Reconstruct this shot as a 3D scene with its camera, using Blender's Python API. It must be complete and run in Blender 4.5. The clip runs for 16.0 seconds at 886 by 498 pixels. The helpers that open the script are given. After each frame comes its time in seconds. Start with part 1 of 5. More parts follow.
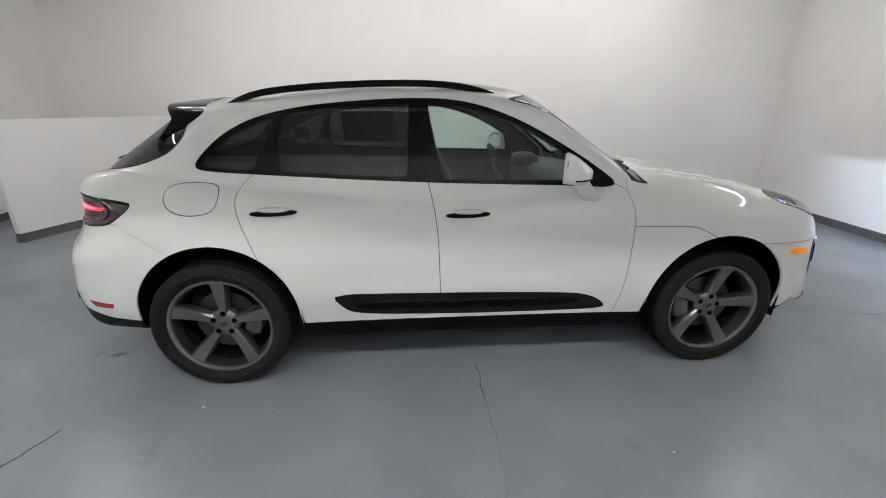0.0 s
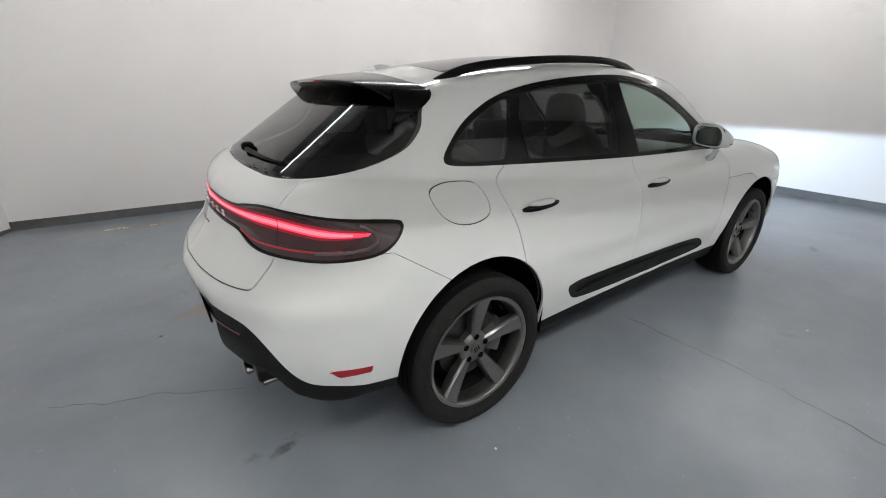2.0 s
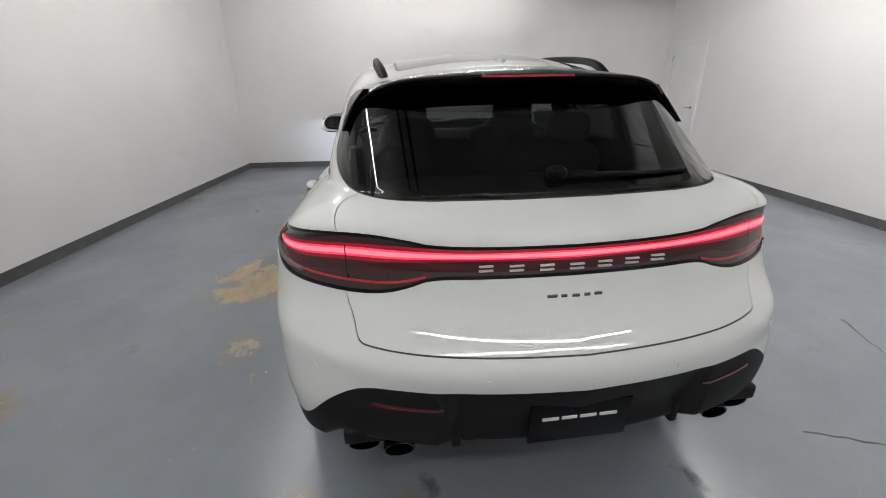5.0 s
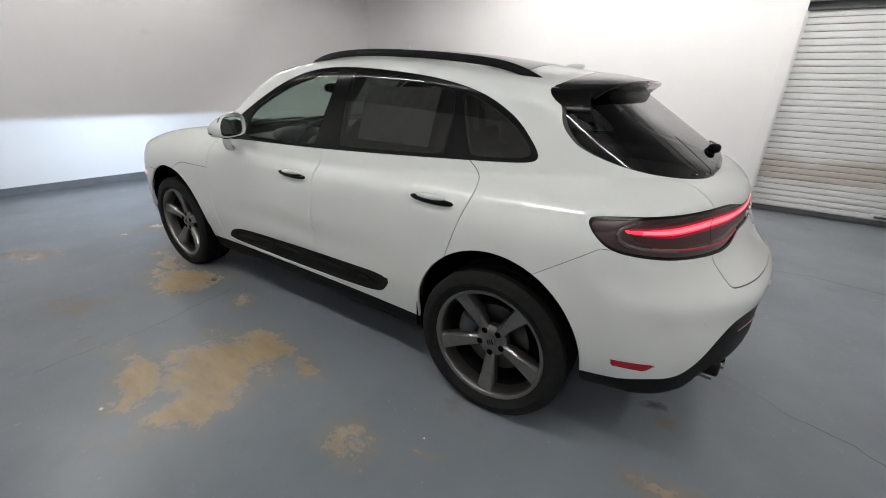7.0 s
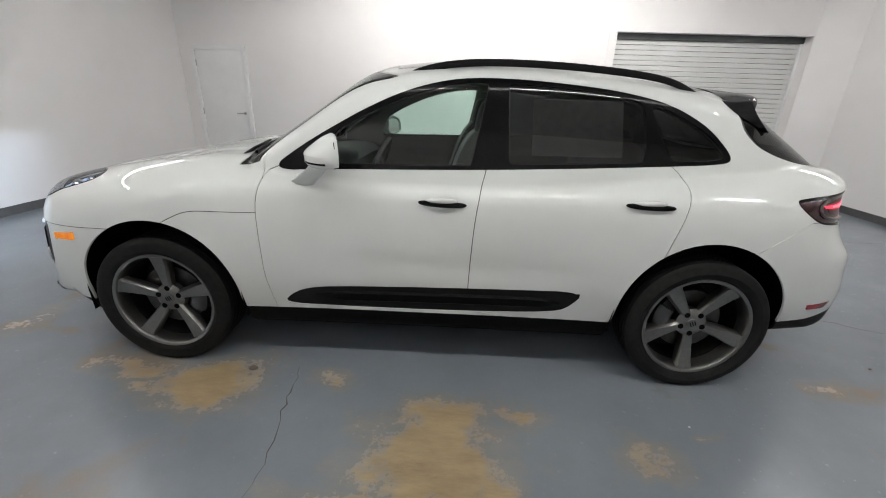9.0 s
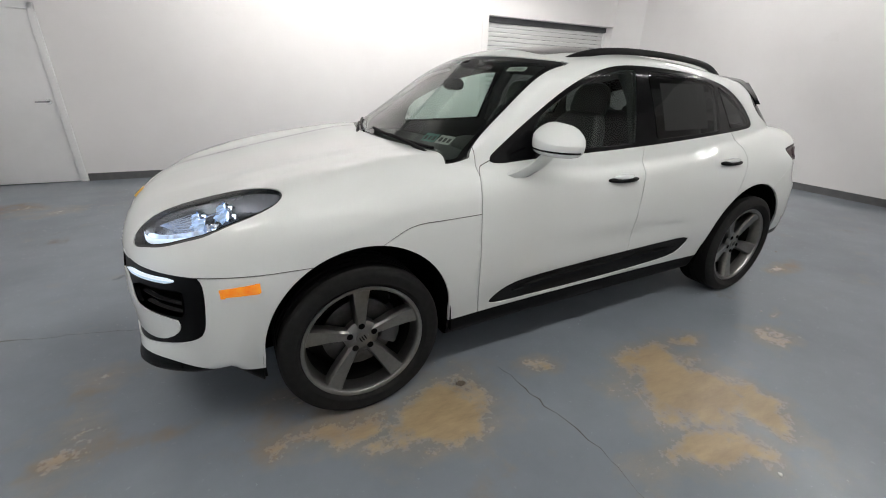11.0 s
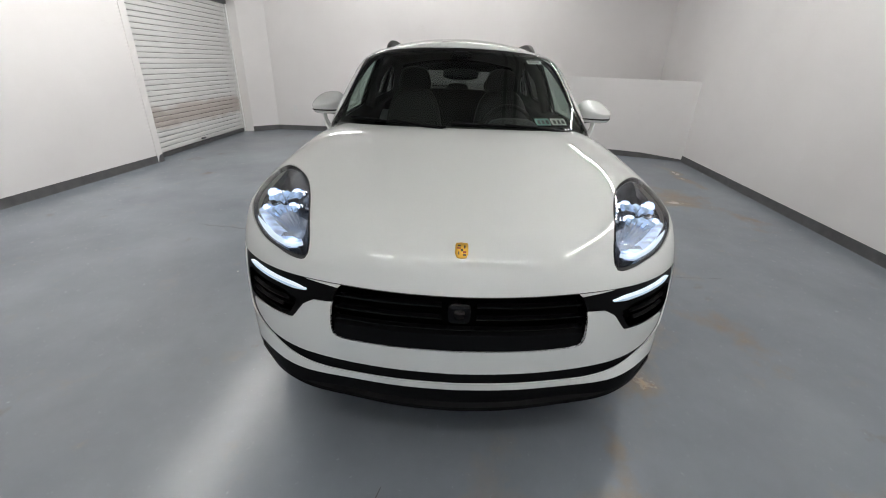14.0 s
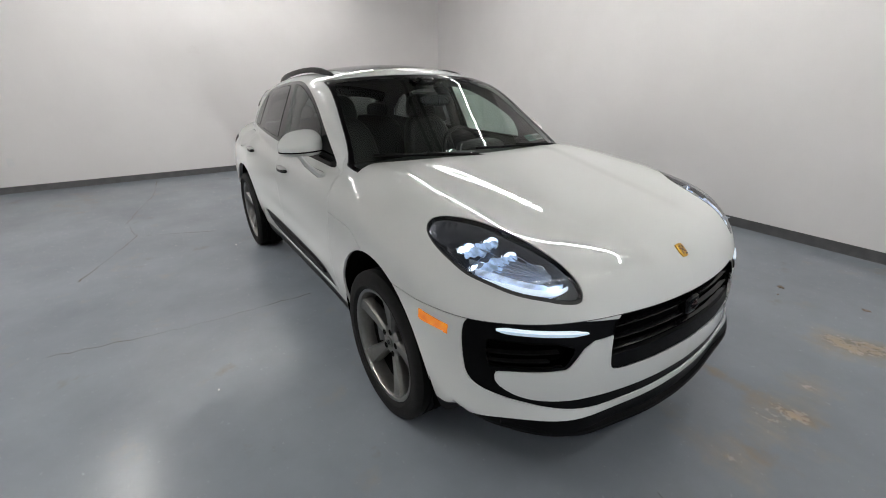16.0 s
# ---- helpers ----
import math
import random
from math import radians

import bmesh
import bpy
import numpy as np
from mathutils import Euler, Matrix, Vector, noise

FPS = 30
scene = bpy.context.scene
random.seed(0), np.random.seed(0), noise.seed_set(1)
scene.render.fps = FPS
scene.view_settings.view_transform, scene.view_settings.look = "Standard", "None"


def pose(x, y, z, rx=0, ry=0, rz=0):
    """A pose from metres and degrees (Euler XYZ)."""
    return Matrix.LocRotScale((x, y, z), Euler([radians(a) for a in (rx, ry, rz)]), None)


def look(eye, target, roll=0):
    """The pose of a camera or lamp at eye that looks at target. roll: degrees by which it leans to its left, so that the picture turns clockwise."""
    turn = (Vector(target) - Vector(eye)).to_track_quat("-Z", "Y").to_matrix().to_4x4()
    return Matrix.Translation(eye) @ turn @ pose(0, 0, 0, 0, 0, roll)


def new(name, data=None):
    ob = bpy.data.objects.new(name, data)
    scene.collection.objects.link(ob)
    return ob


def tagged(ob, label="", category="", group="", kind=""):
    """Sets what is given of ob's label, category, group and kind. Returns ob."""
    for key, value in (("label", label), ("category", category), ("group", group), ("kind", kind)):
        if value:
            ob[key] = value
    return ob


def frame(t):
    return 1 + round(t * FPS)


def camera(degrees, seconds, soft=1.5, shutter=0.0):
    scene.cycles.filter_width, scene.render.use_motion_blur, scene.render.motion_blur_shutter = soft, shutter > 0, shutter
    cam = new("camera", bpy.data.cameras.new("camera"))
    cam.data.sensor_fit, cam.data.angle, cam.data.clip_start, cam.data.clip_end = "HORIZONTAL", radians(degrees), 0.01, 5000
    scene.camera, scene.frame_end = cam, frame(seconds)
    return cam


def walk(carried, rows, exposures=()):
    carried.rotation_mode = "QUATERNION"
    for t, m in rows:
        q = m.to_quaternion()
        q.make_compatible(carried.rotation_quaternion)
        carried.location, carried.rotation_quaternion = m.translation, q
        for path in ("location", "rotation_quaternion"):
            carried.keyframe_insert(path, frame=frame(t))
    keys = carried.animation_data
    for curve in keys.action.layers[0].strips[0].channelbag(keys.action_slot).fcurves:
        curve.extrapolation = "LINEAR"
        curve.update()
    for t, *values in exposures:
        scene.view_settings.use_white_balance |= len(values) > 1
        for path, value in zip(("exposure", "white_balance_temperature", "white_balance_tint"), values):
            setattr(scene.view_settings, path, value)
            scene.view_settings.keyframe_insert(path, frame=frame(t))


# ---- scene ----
cam = camera(94.7, 16.0, soft=1.0)
PATH = [
    (0, (-0.378, -2.958, 1.493), (-0.222, -1.079, 0.825), 0.4),
    (0.5, (-0.921, -2.779, 1.519), (-0.508, -0.94, 0.851), 0.1),
    (1, (-1.462, -2.62, 1.511), (-0.815, -0.86, 0.814), 0.2),
    (1.5, (-1.917, -2.355, 1.473), (-1.073, -0.691, 0.753), -0.0),
    (2, (-2.419, -2.097, 1.463), (-1.354, -0.574, 0.725), 0.0),
    (2.5, (-2.788, -1.804, 1.47), (-1.486, -0.486, 0.718), -0.1),
    (3, (-3.061, -1.383, 1.483), (-1.567, -0.294, 0.719), -0.4),
    (3.5, (-3.32, -0.982, 1.487), (-1.656, -0.183, 0.717), 0.0),
    (4, (-3.355, -0.461, 1.491), (-1.578, 0.001, 0.698), 0.9),
    (4.2, (-3.353, -0.29, 1.463), (-1.547, 0.086, 0.691), -0.0),
    (6.3, (-2.625, 1.823, 1.463), (-1.302, 0.531, 0.701), 1.8),
    (6.5, (-2.471, 1.977, 1.467), (-1.231, 0.605, 0.703), 1.6),
    (7, (-2.085, 2.36, 1.46), (-1.066, 0.813, 0.706), 1.7),
    (7.5, (-1.589, 2.573, 1.456), (-0.827, 0.881, 0.712), 1.8),
    (8, (-1.077, 2.778, 1.455), (-0.548, 0.991, 0.728), 1.5),
    (8.5, (-0.609, 2.82, 1.441), (-0.322, 0.971, 0.734), 1.6),
    (10.8, (1.617, 2.528, 1.437), (0.846, 0.845, 0.679), 1.6),
    (11, (1.81, 2.389, 1.439), (0.945, 0.762, 0.663), 1.5),
    (11.5, (2.254, 2.081, 1.445), (1.159, 0.614, 0.639), 1.3),
    (12, (2.625, 1.728, 1.442), (1.299, 0.482, 0.613), 1.4),
    (12.5, (2.937, 1.269, 1.455), (1.41, 0.288, 0.614), 1.3),
    (13, (3.229, 0.882, 1.456), (1.543, 0.213, 0.614), 1.6),
    (13.5, (3.356, 0.421, 1.461), (1.568, 0.085, 0.631), 1.9),
    (14, (3.468, -0.054, 1.469), (1.65, -0.068, 0.637), 2.0),
    (14.5, (3.453, -0.525, 1.464), (1.65, -0.214, 0.656), 1.7),
    (15, (3.297, -0.96, 1.467), (1.561, -0.349, 0.683), 1.1),
    (15.5, (3.164, -1.329, 1.478), (1.526, -0.466, 0.722), 0.3),
    (16, (2.902, -1.6, 1.492), (1.373, -0.548, 0.748), -0.3),
]
walk(cam, [(t, look(eye, target, roll)) for t, eye, target, roll in PATH], exposures=((0, .03), (4, .02), (6.3, -.15), (7.4, -.15), (8.7, -.06), (11, 0), (12, .04), (13.2, 0), (16, -.03)))

# ---------------------------------------------------------------- light: a closed white room under linear lamps
world = bpy.data.worlds.new("room_air")
world.use_nodes = True
world.node_tree.nodes["Background"].inputs[0].default_value = (.9, .95, 1, 1)
world.node_tree.nodes["Background"].inputs[1].default_value = .02
scene.world = world
CEILING = 3.75
LAMP_GLOW = 130.0
BEAM_WATTS = 240.0


# ---------------------------------------------------------------- materials
def material(name, colour=(.5, .5, .5), rough=.5, metal=0.0, coat=0.0, coat_rough=.03, spec=.5):
    m = bpy.data.materials.new(name)
    m.use_nodes = True
    b = m.node_tree.nodes["Principled BSDF"]
    b.inputs["Base Color"].default_value = (*colour, 1)
    b.inputs["Roughness"].default_value = rough
    b.inputs["Metallic"].default_value = metal
    b.inputs["Coat Weight"].default_value = coat
    b.inputs["Coat Roughness"].default_value = coat_rough
    b.inputs["Specular IOR Level"].default_value = spec
    return m


def node(m, kind, **values):
    n = m.node_tree.nodes.new(kind)
    for k, v in values.items():
        if k in n.inputs:
            n.inputs[k].default_value = v
        elif k == "operation":
            n.operation = v
        elif k == "blend_type":
            n.blend_type = v
        elif k == "data_type":
            n.data_type = v
    return n


def wire(m, a, out, b, into):
    m.node_tree.links.new(a.outputs[out], b.inputs[into])


def bsdf(m):
    return m.node_tree.nodes["Principled BSDF"]


def vary(m, scale, low, high, detail=5.0, into="Base Color", stretch=(1, 1, 1)):
    """Drives an input between two values by fractal grain at a real-world scale."""
    co = node(m, "ShaderNodeTexCoord")
    mp = node(m, "ShaderNodeMapping", Scale=stretch)
    nz = node(m, "ShaderNodeTexNoise", Scale=scale, Detail=detail, Roughness=.6)
    rp = node(m, "ShaderNodeValToRGB")
    rp.color_ramp.elements[0].position, rp.color_ramp.elements[1].position = .3, .7
    lo = (*low, 1) if isinstance(low, tuple) else (low, low, low, 1)
    hi = (*high, 1) if isinstance(high, tuple) else (high, high, high, 1)
    rp.color_ramp.elements[0].color, rp.color_ramp.elements[1].color = lo, hi
    wire(m, co, "Object", mp, "Vector")
    wire(m, mp, "Vector", nz, "Vector")
    wire(m, nz, 0, rp, 0)
    wire(m, rp, 0, bsdf(m), into)
    return rp


def relief(m, scale, depth, strength=.3, detail=4.0):
    co = node(m, "ShaderNodeTexCoord")
    nz = node(m, "ShaderNodeTexNoise", Scale=scale, Detail=detail)
    bp = node(m, "ShaderNodeBump", Strength=strength, Distance=depth)
    wire(m, co, "Object", nz, "Vector")
    wire(m, nz, 0, bp, "Height")
    wire(m, bp, "Normal", bsdf(m), "Normal")


def glow(name, colour, strength):
    m = bpy.data.materials.new(name)
    m.use_nodes = True
    b = bsdf(m)
    b.inputs["Base Color"].default_value = (*[.5 * c for c in colour], 1)
    b.inputs["Emission Color"].default_value = (*colour, 1)
    b.inputs["Emission Strength"].default_value = strength
    b.inputs["Roughness"].default_value = .3
    return m


def ripple(m, strength, scale, low, stretch):
    """Uneven glow strength over a lit surface."""
    nt = m.node_tree
    b = bsdf(m)
    co = nt.nodes.new("ShaderNodeTexCoord")
    mp = nt.nodes.new("ShaderNodeMapping")
    mp.inputs["Scale"].default_value = stretch
    n = nt.nodes.new("ShaderNodeTexNoise")
    n.inputs["Scale"].default_value, n.inputs["Detail"].default_value = scale, 4
    r = nt.nodes.new("ShaderNodeMapRange")
    for k, v in (("From Min", .36), ("From Max", .66), ("To Min", strength * low), ("To Max", strength)):
        r.inputs[k].default_value = v
    nt.links.new(co.outputs["Object"], mp.inputs["Vector"])
    nt.links.new(mp.outputs[0], n.inputs["Vector"])
    nt.links.new(n.outputs[0], r.inputs["Value"])
    nt.links.new(r.outputs[0], b.inputs["Emission Strength"])


def glass(name, tint, gloss_rough=.0):
    """A thin pane: what is behind it, tinted, under a clear reflection."""
    m = bpy.data.materials.new(name)
    m.use_nodes = True
    nt = m.node_tree
    nt.nodes.remove(bsdf(m))
    out = nt.nodes["Material Output"]
    tr = node(m, "ShaderNodeBsdfTransparent")
    tr.inputs[0].default_value = (*tint, 1)
    gl = node(m, "ShaderNodeBsdfGlossy")
    gl.inputs["Roughness"].default_value = gloss_rough
    lw = node(m, "ShaderNodeLayerWeight", Blend=.5)
    pw = node(m, "ShaderNodeMath", operation="POWER")
    pw.inputs[1].default_value = 5.0
    wire(m, lw, "Facing", pw, 0)
    fr = node(m, "ShaderNodeMath", operation="MULTIPLY_ADD")
    fr.inputs[1].default_value, fr.inputs[2].default_value = .9, .045
    wire(m, pw, 0, fr, 0)
    mx = node(m, "ShaderNodeMixShader")
    wire(m, fr, 0, mx, 0)
    nt.links.new(tr.outputs[0], mx.inputs[1])
    nt.links.new(gl.outputs[0], mx.inputs[2])
    nt.links.new(mx.outputs[0], out.inputs[0])
    return m


paint = material("white_paint", (.69, .71, .695), .55, 0, 1.0, .015, .15)
vary(paint, 240, (.682, .703, .688), (.698, .718, .703), 2)
gloss_black = material("gloss_black", (.003, .003, .0035), .14, spec=.16)
satin_black = material("satin_black_plastic", (.004, .004, .0045), .42, spec=.07)
relief(satin_black, 900, .0006, .25, 2)
grain_black = material("grained_black_plastic", (.011, .011, .0115), .5, spec=.13)
relief(grain_black, 1400, .0008, .4, 2)
# near black holds the shade of mouths, arches and underbody; conduits share it
dark_hole = material("shade_black", (.002, .002, .002), .9, spec=.05)
gap_grey = material("shut_line", (.06, .06, .06), .8)
rubber_seal = material("rubber_seal", (.012, .012, .012), .7)
# tread is darker than the sidewall to imitate shade inside the wheel arch
tread_shade_rubber = material("tread_shade_rubber", (.005, .005, .005), .85, spec=.15)
tyre_rubber = material("tyre_rubber", (.012, .012, .012), .75, spec=.16)
vary(tyre_rubber, 35, (.010, .010, .010), (.015, .0148, .0146), 6)
relief(tyre_rubber, 500, .0008, .35)
alloy = material("satin_titanium_alloy", (.17, .168, .162), .30, .95)
vary(alloy, 55, (.21, .208, .20), (.25, .247, .238), 5)
alloy_dark = material("dark_barrel_alloy", (.006, .006, .006), .6, .0, spec=.2)
steel = material("brake_steel", (.09, .088, .085), .42, 1)
vary(steel, 18, (.06, .06, .057), (.12, .117, .114), 5)
caliper_grey = material("caliper_grey", (.10, .105, .11), .5, .4)
dark_chrome = material("dark_chrome", (.26, .26, .27), .12, 1)
chrome = material("chrome", (.62, .62, .62), .09, 1)
mirror_face = material("mirror_face", (.85, .87, .88), .01, 1)
clear_glass = glass("green_tinted_glass", (.72, .84, .79))
screen_glass = glass("windscreen_glass", (.58, .65, .61))
dark_glass = glass("privacy_glass", (.135, .14, .14))
roof_glass = material("roof_glass", (.006, .006, .007), .05, spec=.35)
lens_clear = glass("clear_lens", (.86, .88, .90))
lens_smoke = glass("smoked_red_lens", (.34, .22, .23))
lens_dark_red = material("dark_red_reflector", (.10, .006, .01), .2, 0, 1, .03)
lens_red = material("red_reflector", (.35, .012, .02), .15, 0, 1, .03)
amber = material("amber_marker", (.9, .26, .02), .2, 0, 1, .03)
vary(amber, 30, (.66, .13, .006), (.85, .30, .02), 2)
bsdf(amber).inputs["Emission Color"].default_value = (1, .30, .02, 1)
bsdf(amber).inputs["Emission Strength"].default_value = .38
tail_red = glow("tail_light_red", (1.0, .04, .09), 1.35)
tail_dim = glow("tail_light_dim_red", (.60, .02, .045), .12)
tail_core = glow("tail_light_core", (1.0, .15, .19), 1.7)
# wash, halo and haze: faint emission that imitates the strip's spreading glow
tail_wash = glow("tail_light_wash", (.05, .002, .005), .25)
tail_halo = glow("tail_light_halo", (.50, .012, .035), .24)
tail_haze = glow("tail_light_haze", (.075, .020, .024), .14)
day_white = glow("daylight_strip", (.78, .90, 1.0), .85)
led_white = glow("headlamp_led", (.82, .91, 1.0), 2.2)
reflector_chrome = material("lamp_reflector", (.62, .69, .82), .14, 1)
facet_silver = material("faceted_lamp_silver", (.66, .73, .86), .24, .75)
# added glow between the headlamp modules, in place of scattered light
scatter_glow = glow("scatter_glow", (.50, .69, 1.0), .50)
ripple(scatter_glow, .85, 42, .12, (.6, 1, 1))
guide_dim = glow("daylight_strip_dim", (.66, .80, .95), .42)
guide_blue = glow("light_guide_blue", (.62, .76, 1.0), .95)
ripple(guide_blue, .95, 34, .22, (1, .45, 1))
tail_smoke = material("smoked_tail_lens", (.035, .011, .013), .25, 0, .5, .03)
lamp_black = material("lamp_housing", (.02, .021, .024), .3, .2)
lamp_bowl = material("lamp_bowl_grey_metal", (.13, .135, .15), .26, .7)
lamp_grey = material("lamp_grey_guide", (.10, .075, .08), .3, 0, .6)
trim_cloth = material("headliner_cloth", (.038, .038, .036), .95)
relief(trim_cloth, 700, .001, .4)
leather = material("black_leather", (.013, .013, .0125), .5, spec=.3)
relief(leather, 260, .0012, .35)
dash_soft = material("dashboard_skin", (.03, .03, .03), .5)
relief(dash_soft, 500, .0008, .3)
gold = material("gold_enamel", (.62, .36, .06), .3, .8)
enamel_red = material("dark_red_enamel", (.22, .02, .02), .3)
letter_silver = material("silver_lettering", (.66, .66, .66), .3, .2)
paper = material("printed_paper", (.40, .41, .39), .6)
sheet_grey = material("printed_sheet", (.20, .20, .20), .6)
vary(sheet_grey, 24, (.15, .15, .15), (.25, .25, .245), 4)
ink = material("black_ink", (.03, .03, .03), .6)
teal_ink = material("teal_print", (.10, .22, .19), .6)
white_ink = material("white_print", (.75, .75, .75), .6)

# ---------------------------------------------------------------- the car's skin as smooth blended surfaces
def spline(keys):
    """A smooth curve through a few (position, value) keys, level-headed outside them."""
    xs, ys = np.array(keys, float).T
    n = len(xs)
    h = np.diff(xs)
    a = np.zeros((n, n))
    r = np.zeros(n)
    a[0, 0] = a[-1, -1] = 1
    for i in range(1, n - 1):
        a[i, i - 1], a[i, i], a[i, i + 1] = h[i - 1], 2 * (h[i - 1] + h[i]), h[i]
        r[i] = 6 * ((ys[i + 1] - ys[i]) / h[i] - (ys[i] - ys[i - 1]) / h[i - 1])
    m = np.linalg.solve(a, r)

    def value(x):
        x = np.asarray(x, float)
        i = np.clip(np.searchsorted(xs, x) - 1, 0, n - 2)
        c = np.clip(x, xs[0], xs[-1])
        u, v = xs[i + 1] - c, c - xs[i]
        out = (m[i] * u**3 + m[i + 1] * v**3) / (6 * h[i])
        out += (ys[i] / h[i] - m[i] * h[i] / 6) * u + (ys[i + 1] / h[i] - m[i + 1] * h[i] / 6) * v
        d0 = (ys[1] - ys[0]) / h[0] - h[0] * (2 * m[0] + m[1]) / 6
        d1 = (ys[-1] - ys[-2]) / h[-1] + h[-1] * (m[-2] + 2 * m[-1]) / 6
        return out + np.where(x < xs[0], (x - xs[0]) * d0, 0) + np.where(x > xs[-1], (x - xs[-1]) * d1, 0)
    return value


def smax(a, b, k):
    return np.maximum(a, b) + np.maximum(k - np.abs(a - b), 0) ** 2 / (4 * k)


def smin(a, b, k):
    return -smax(-a, -b, k)


AXLE = 1.4035
side_plan = spline([(-2.3, .90), (-1.9, .942), (-1.4, .948), (-.8, .932), (0, .927), (.8, .93), (1.4, .945), (1.9, .925), (2.3, .88)])
side_rise = spline([(.15, -.11), (.28, -.062), (.4, -.03), (.52, -.008), (.66, 0), (.82, -.004), (.92, -.014), (.98, -.036), (1.02, -.063), (1.06, -.097), (1.1, -.136), (1.3, -.36)])
deck_line = spline([(-2.6, .85), (-2.32, 1.02), (-2.22, 1.085), (-2.1, 1.14), (-1.95, 1.165), (-1.7, 1.17), (-1, 1.13), (.5, 1.10), (.9, 1.127), (1.1, 1.1225), (1.4, 1.087), (1.7, 1.037),
                    (1.95, .99), (2.1, .955), (2.22, .90), (2.29, .83), (2.34, .72)])
nose_line = spline([(.12, -.05), (.22, -.015), (.32, .014), (.45, .024), (.6, .026), (.7, .014), (.8, -.012), (.9, -.058), (1.05, -.16)])
nose_plan = spline([(0, 0), (.2, .010), (.4, .042), (.57, .09), (.7, .155), (.83, .27), (.9, .38), (.96, .55)])
tail_line = spline([(.15, .13), (.28, .06), (.42, .018), (.55, -.004), (.66, -.004), (.74, .0), (.8, .05), (.87, .105), (.95, .14), (1.03, .155), (1.08, .15), (1.15, .20), (1.25, .36)])
tail_plan = spline([(0, 0), (.3, .028), (.5, .075), (.65, .13), (.76, .195), (.86, .295), (.95, .46)])
cabin_plan = spline([(-2.1, .66), (-1.8, .73), (-1.4, .787), (-.8, .832), (-.2, .845), (.4, .835), (.9, .80), (1.2, .76)])
cabin_lean = spline([(1.0, .02), (1.08, 0), (1.2, -.034), (1.3, -.072), (1.4, -.114), (1.5, -.159), (1.55, -.192), (1.6, -.25), (1.66, -.34)])
roof_line = spline([(-2.1, 1.445), (-1.8, 1.495), (-1.5, 1.532), (-1.1, 1.590), (-.7, 1.632), (-.3, 1.643), (0, 1.630), (.25, 1.600), (.6, 1.53)])


def bell(x, c, w):
    return np.exp(-((x - c) / w) ** 2)


def ease(u):
    u = np.clip(u, 0, 1)
    return u * u * (3 - 2 * u)


dome_crease = spline([(1.0, .49), (1.21, .445), (1.45, .395), (1.735, .352), (2.02, .318), (2.2, .30)])


def screen_plane(p):
    """Signed distance ahead of the windscreen's curved plane."""
    return (p[:, 0] - (1.085 - 1.62 * (p[:, 2] - 1.09) + .25 * (p[:, 2] - 1.09) ** 2 - .27 * p[:, 1] ** 2)) / 1.85


def skin(p):
    """Below zero inside the body, above zero outside; p is an array of places."""
    x, y, z = p[:, 0], np.abs(p[:, 1]), p[:, 2]
    flare = .012 * bell(z, .62, .28) * (bell(x, AXLE, .42) + bell(x, -AXLE, .45))
    waist = -.012 * bell(z, .43, .10) * bell(x, 0, .8) - .013 * bell(z, .615, .075) * bell(x, -.1, .72)
    lift = .006 * np.clip((x + 1.3) / 1.2, 0, 1) - .020 * ease((x + 1.3) / .35) * ease((1.0 - x) / .45)
    side = y - (side_plan(x) + side_rise(z + lift * np.clip((z - .85) / .12, 0, 1)) + flare + waist)
    ahead = nose_plan(y)
    hump = .040 * bell(y, .74, .22) * bell(x, 1.62, .48)
    # the bonnet's raised middle between two soft creases
    fade = ease((2.20 - x) / .45) * ease((x - .95) / .2)
    hump += fade * .0055 * ease((dome_crease(x) + .06 - y) / .12)
    blend = np.clip((x - .85) / .6, 0, 1)
    top = (z - (deck_line(x + .9 * ahead * blend ** 2 * (3 - 2 * blend)) + hump - .03 * y * y)) * .95
    front = x - (2.295 + nose_line(z) - ahead + .045 * bell(y, .64, .17) * np.clip((.46 - z) / .12, 0, 1))
    tuck = .030 * bell(z, .75, .13) * ease((y - .42) / .38)
    niche = .048 * bell(z, .52, .10) * np.clip((.42 - y) / .06, 0, 1)
    rear = (-2.405 + tail_line(z) + tail_plan(y) + tuck + niche) - x
    low = .205 + (.062 + .085 * (y / .82) ** 2) * np.clip((x - 1.80) / .12, 0, 1)
    low += .11 * np.clip((-1.70 - x) / .10, 0, 1) + .02 * np.clip((-1.80 - x) / .2, 0, 1) + .04 * np.clip((-2.0 - x) / .15, 0, 1) + .075 * np.clip((.78 - y) / .07, 0, 1) * np.clip((-2.04 - x) / .12, 0, 1) - z
    body = smax(smax(side, top, .11), smax(smax(front, rear, .02), low, .03), .07)
    g_side = y - (cabin_plan(x) + cabin_lean(z))
    g_top = z - (roof_line(x) - .225 * y * y)
    g_front = screen_plane(p)
    g_rear = ((-2.025 + 1.49 * (z - 1.21) + .12 * y * y + 2.0 * y ** 6) - x) / 1.8
    cabin = smax(smax(g_side, g_top, .06), smax(g_front, g_rear, .02), .05)
    cabin = smax(cabin, 1.0 + .15 * np.clip((-1.5 - x) / .3, 0, 1) - z, .02)
    return smin(body, cabin, .014)


def slope(p, e=1e-4):
    """The outward direction of the skin at places p."""
    g = np.stack([skin(p + e * np.eye(3)[i]) - skin(p - e * np.eye(3)[i]) for i in range(3)], 1) / (2 * e)
    return g

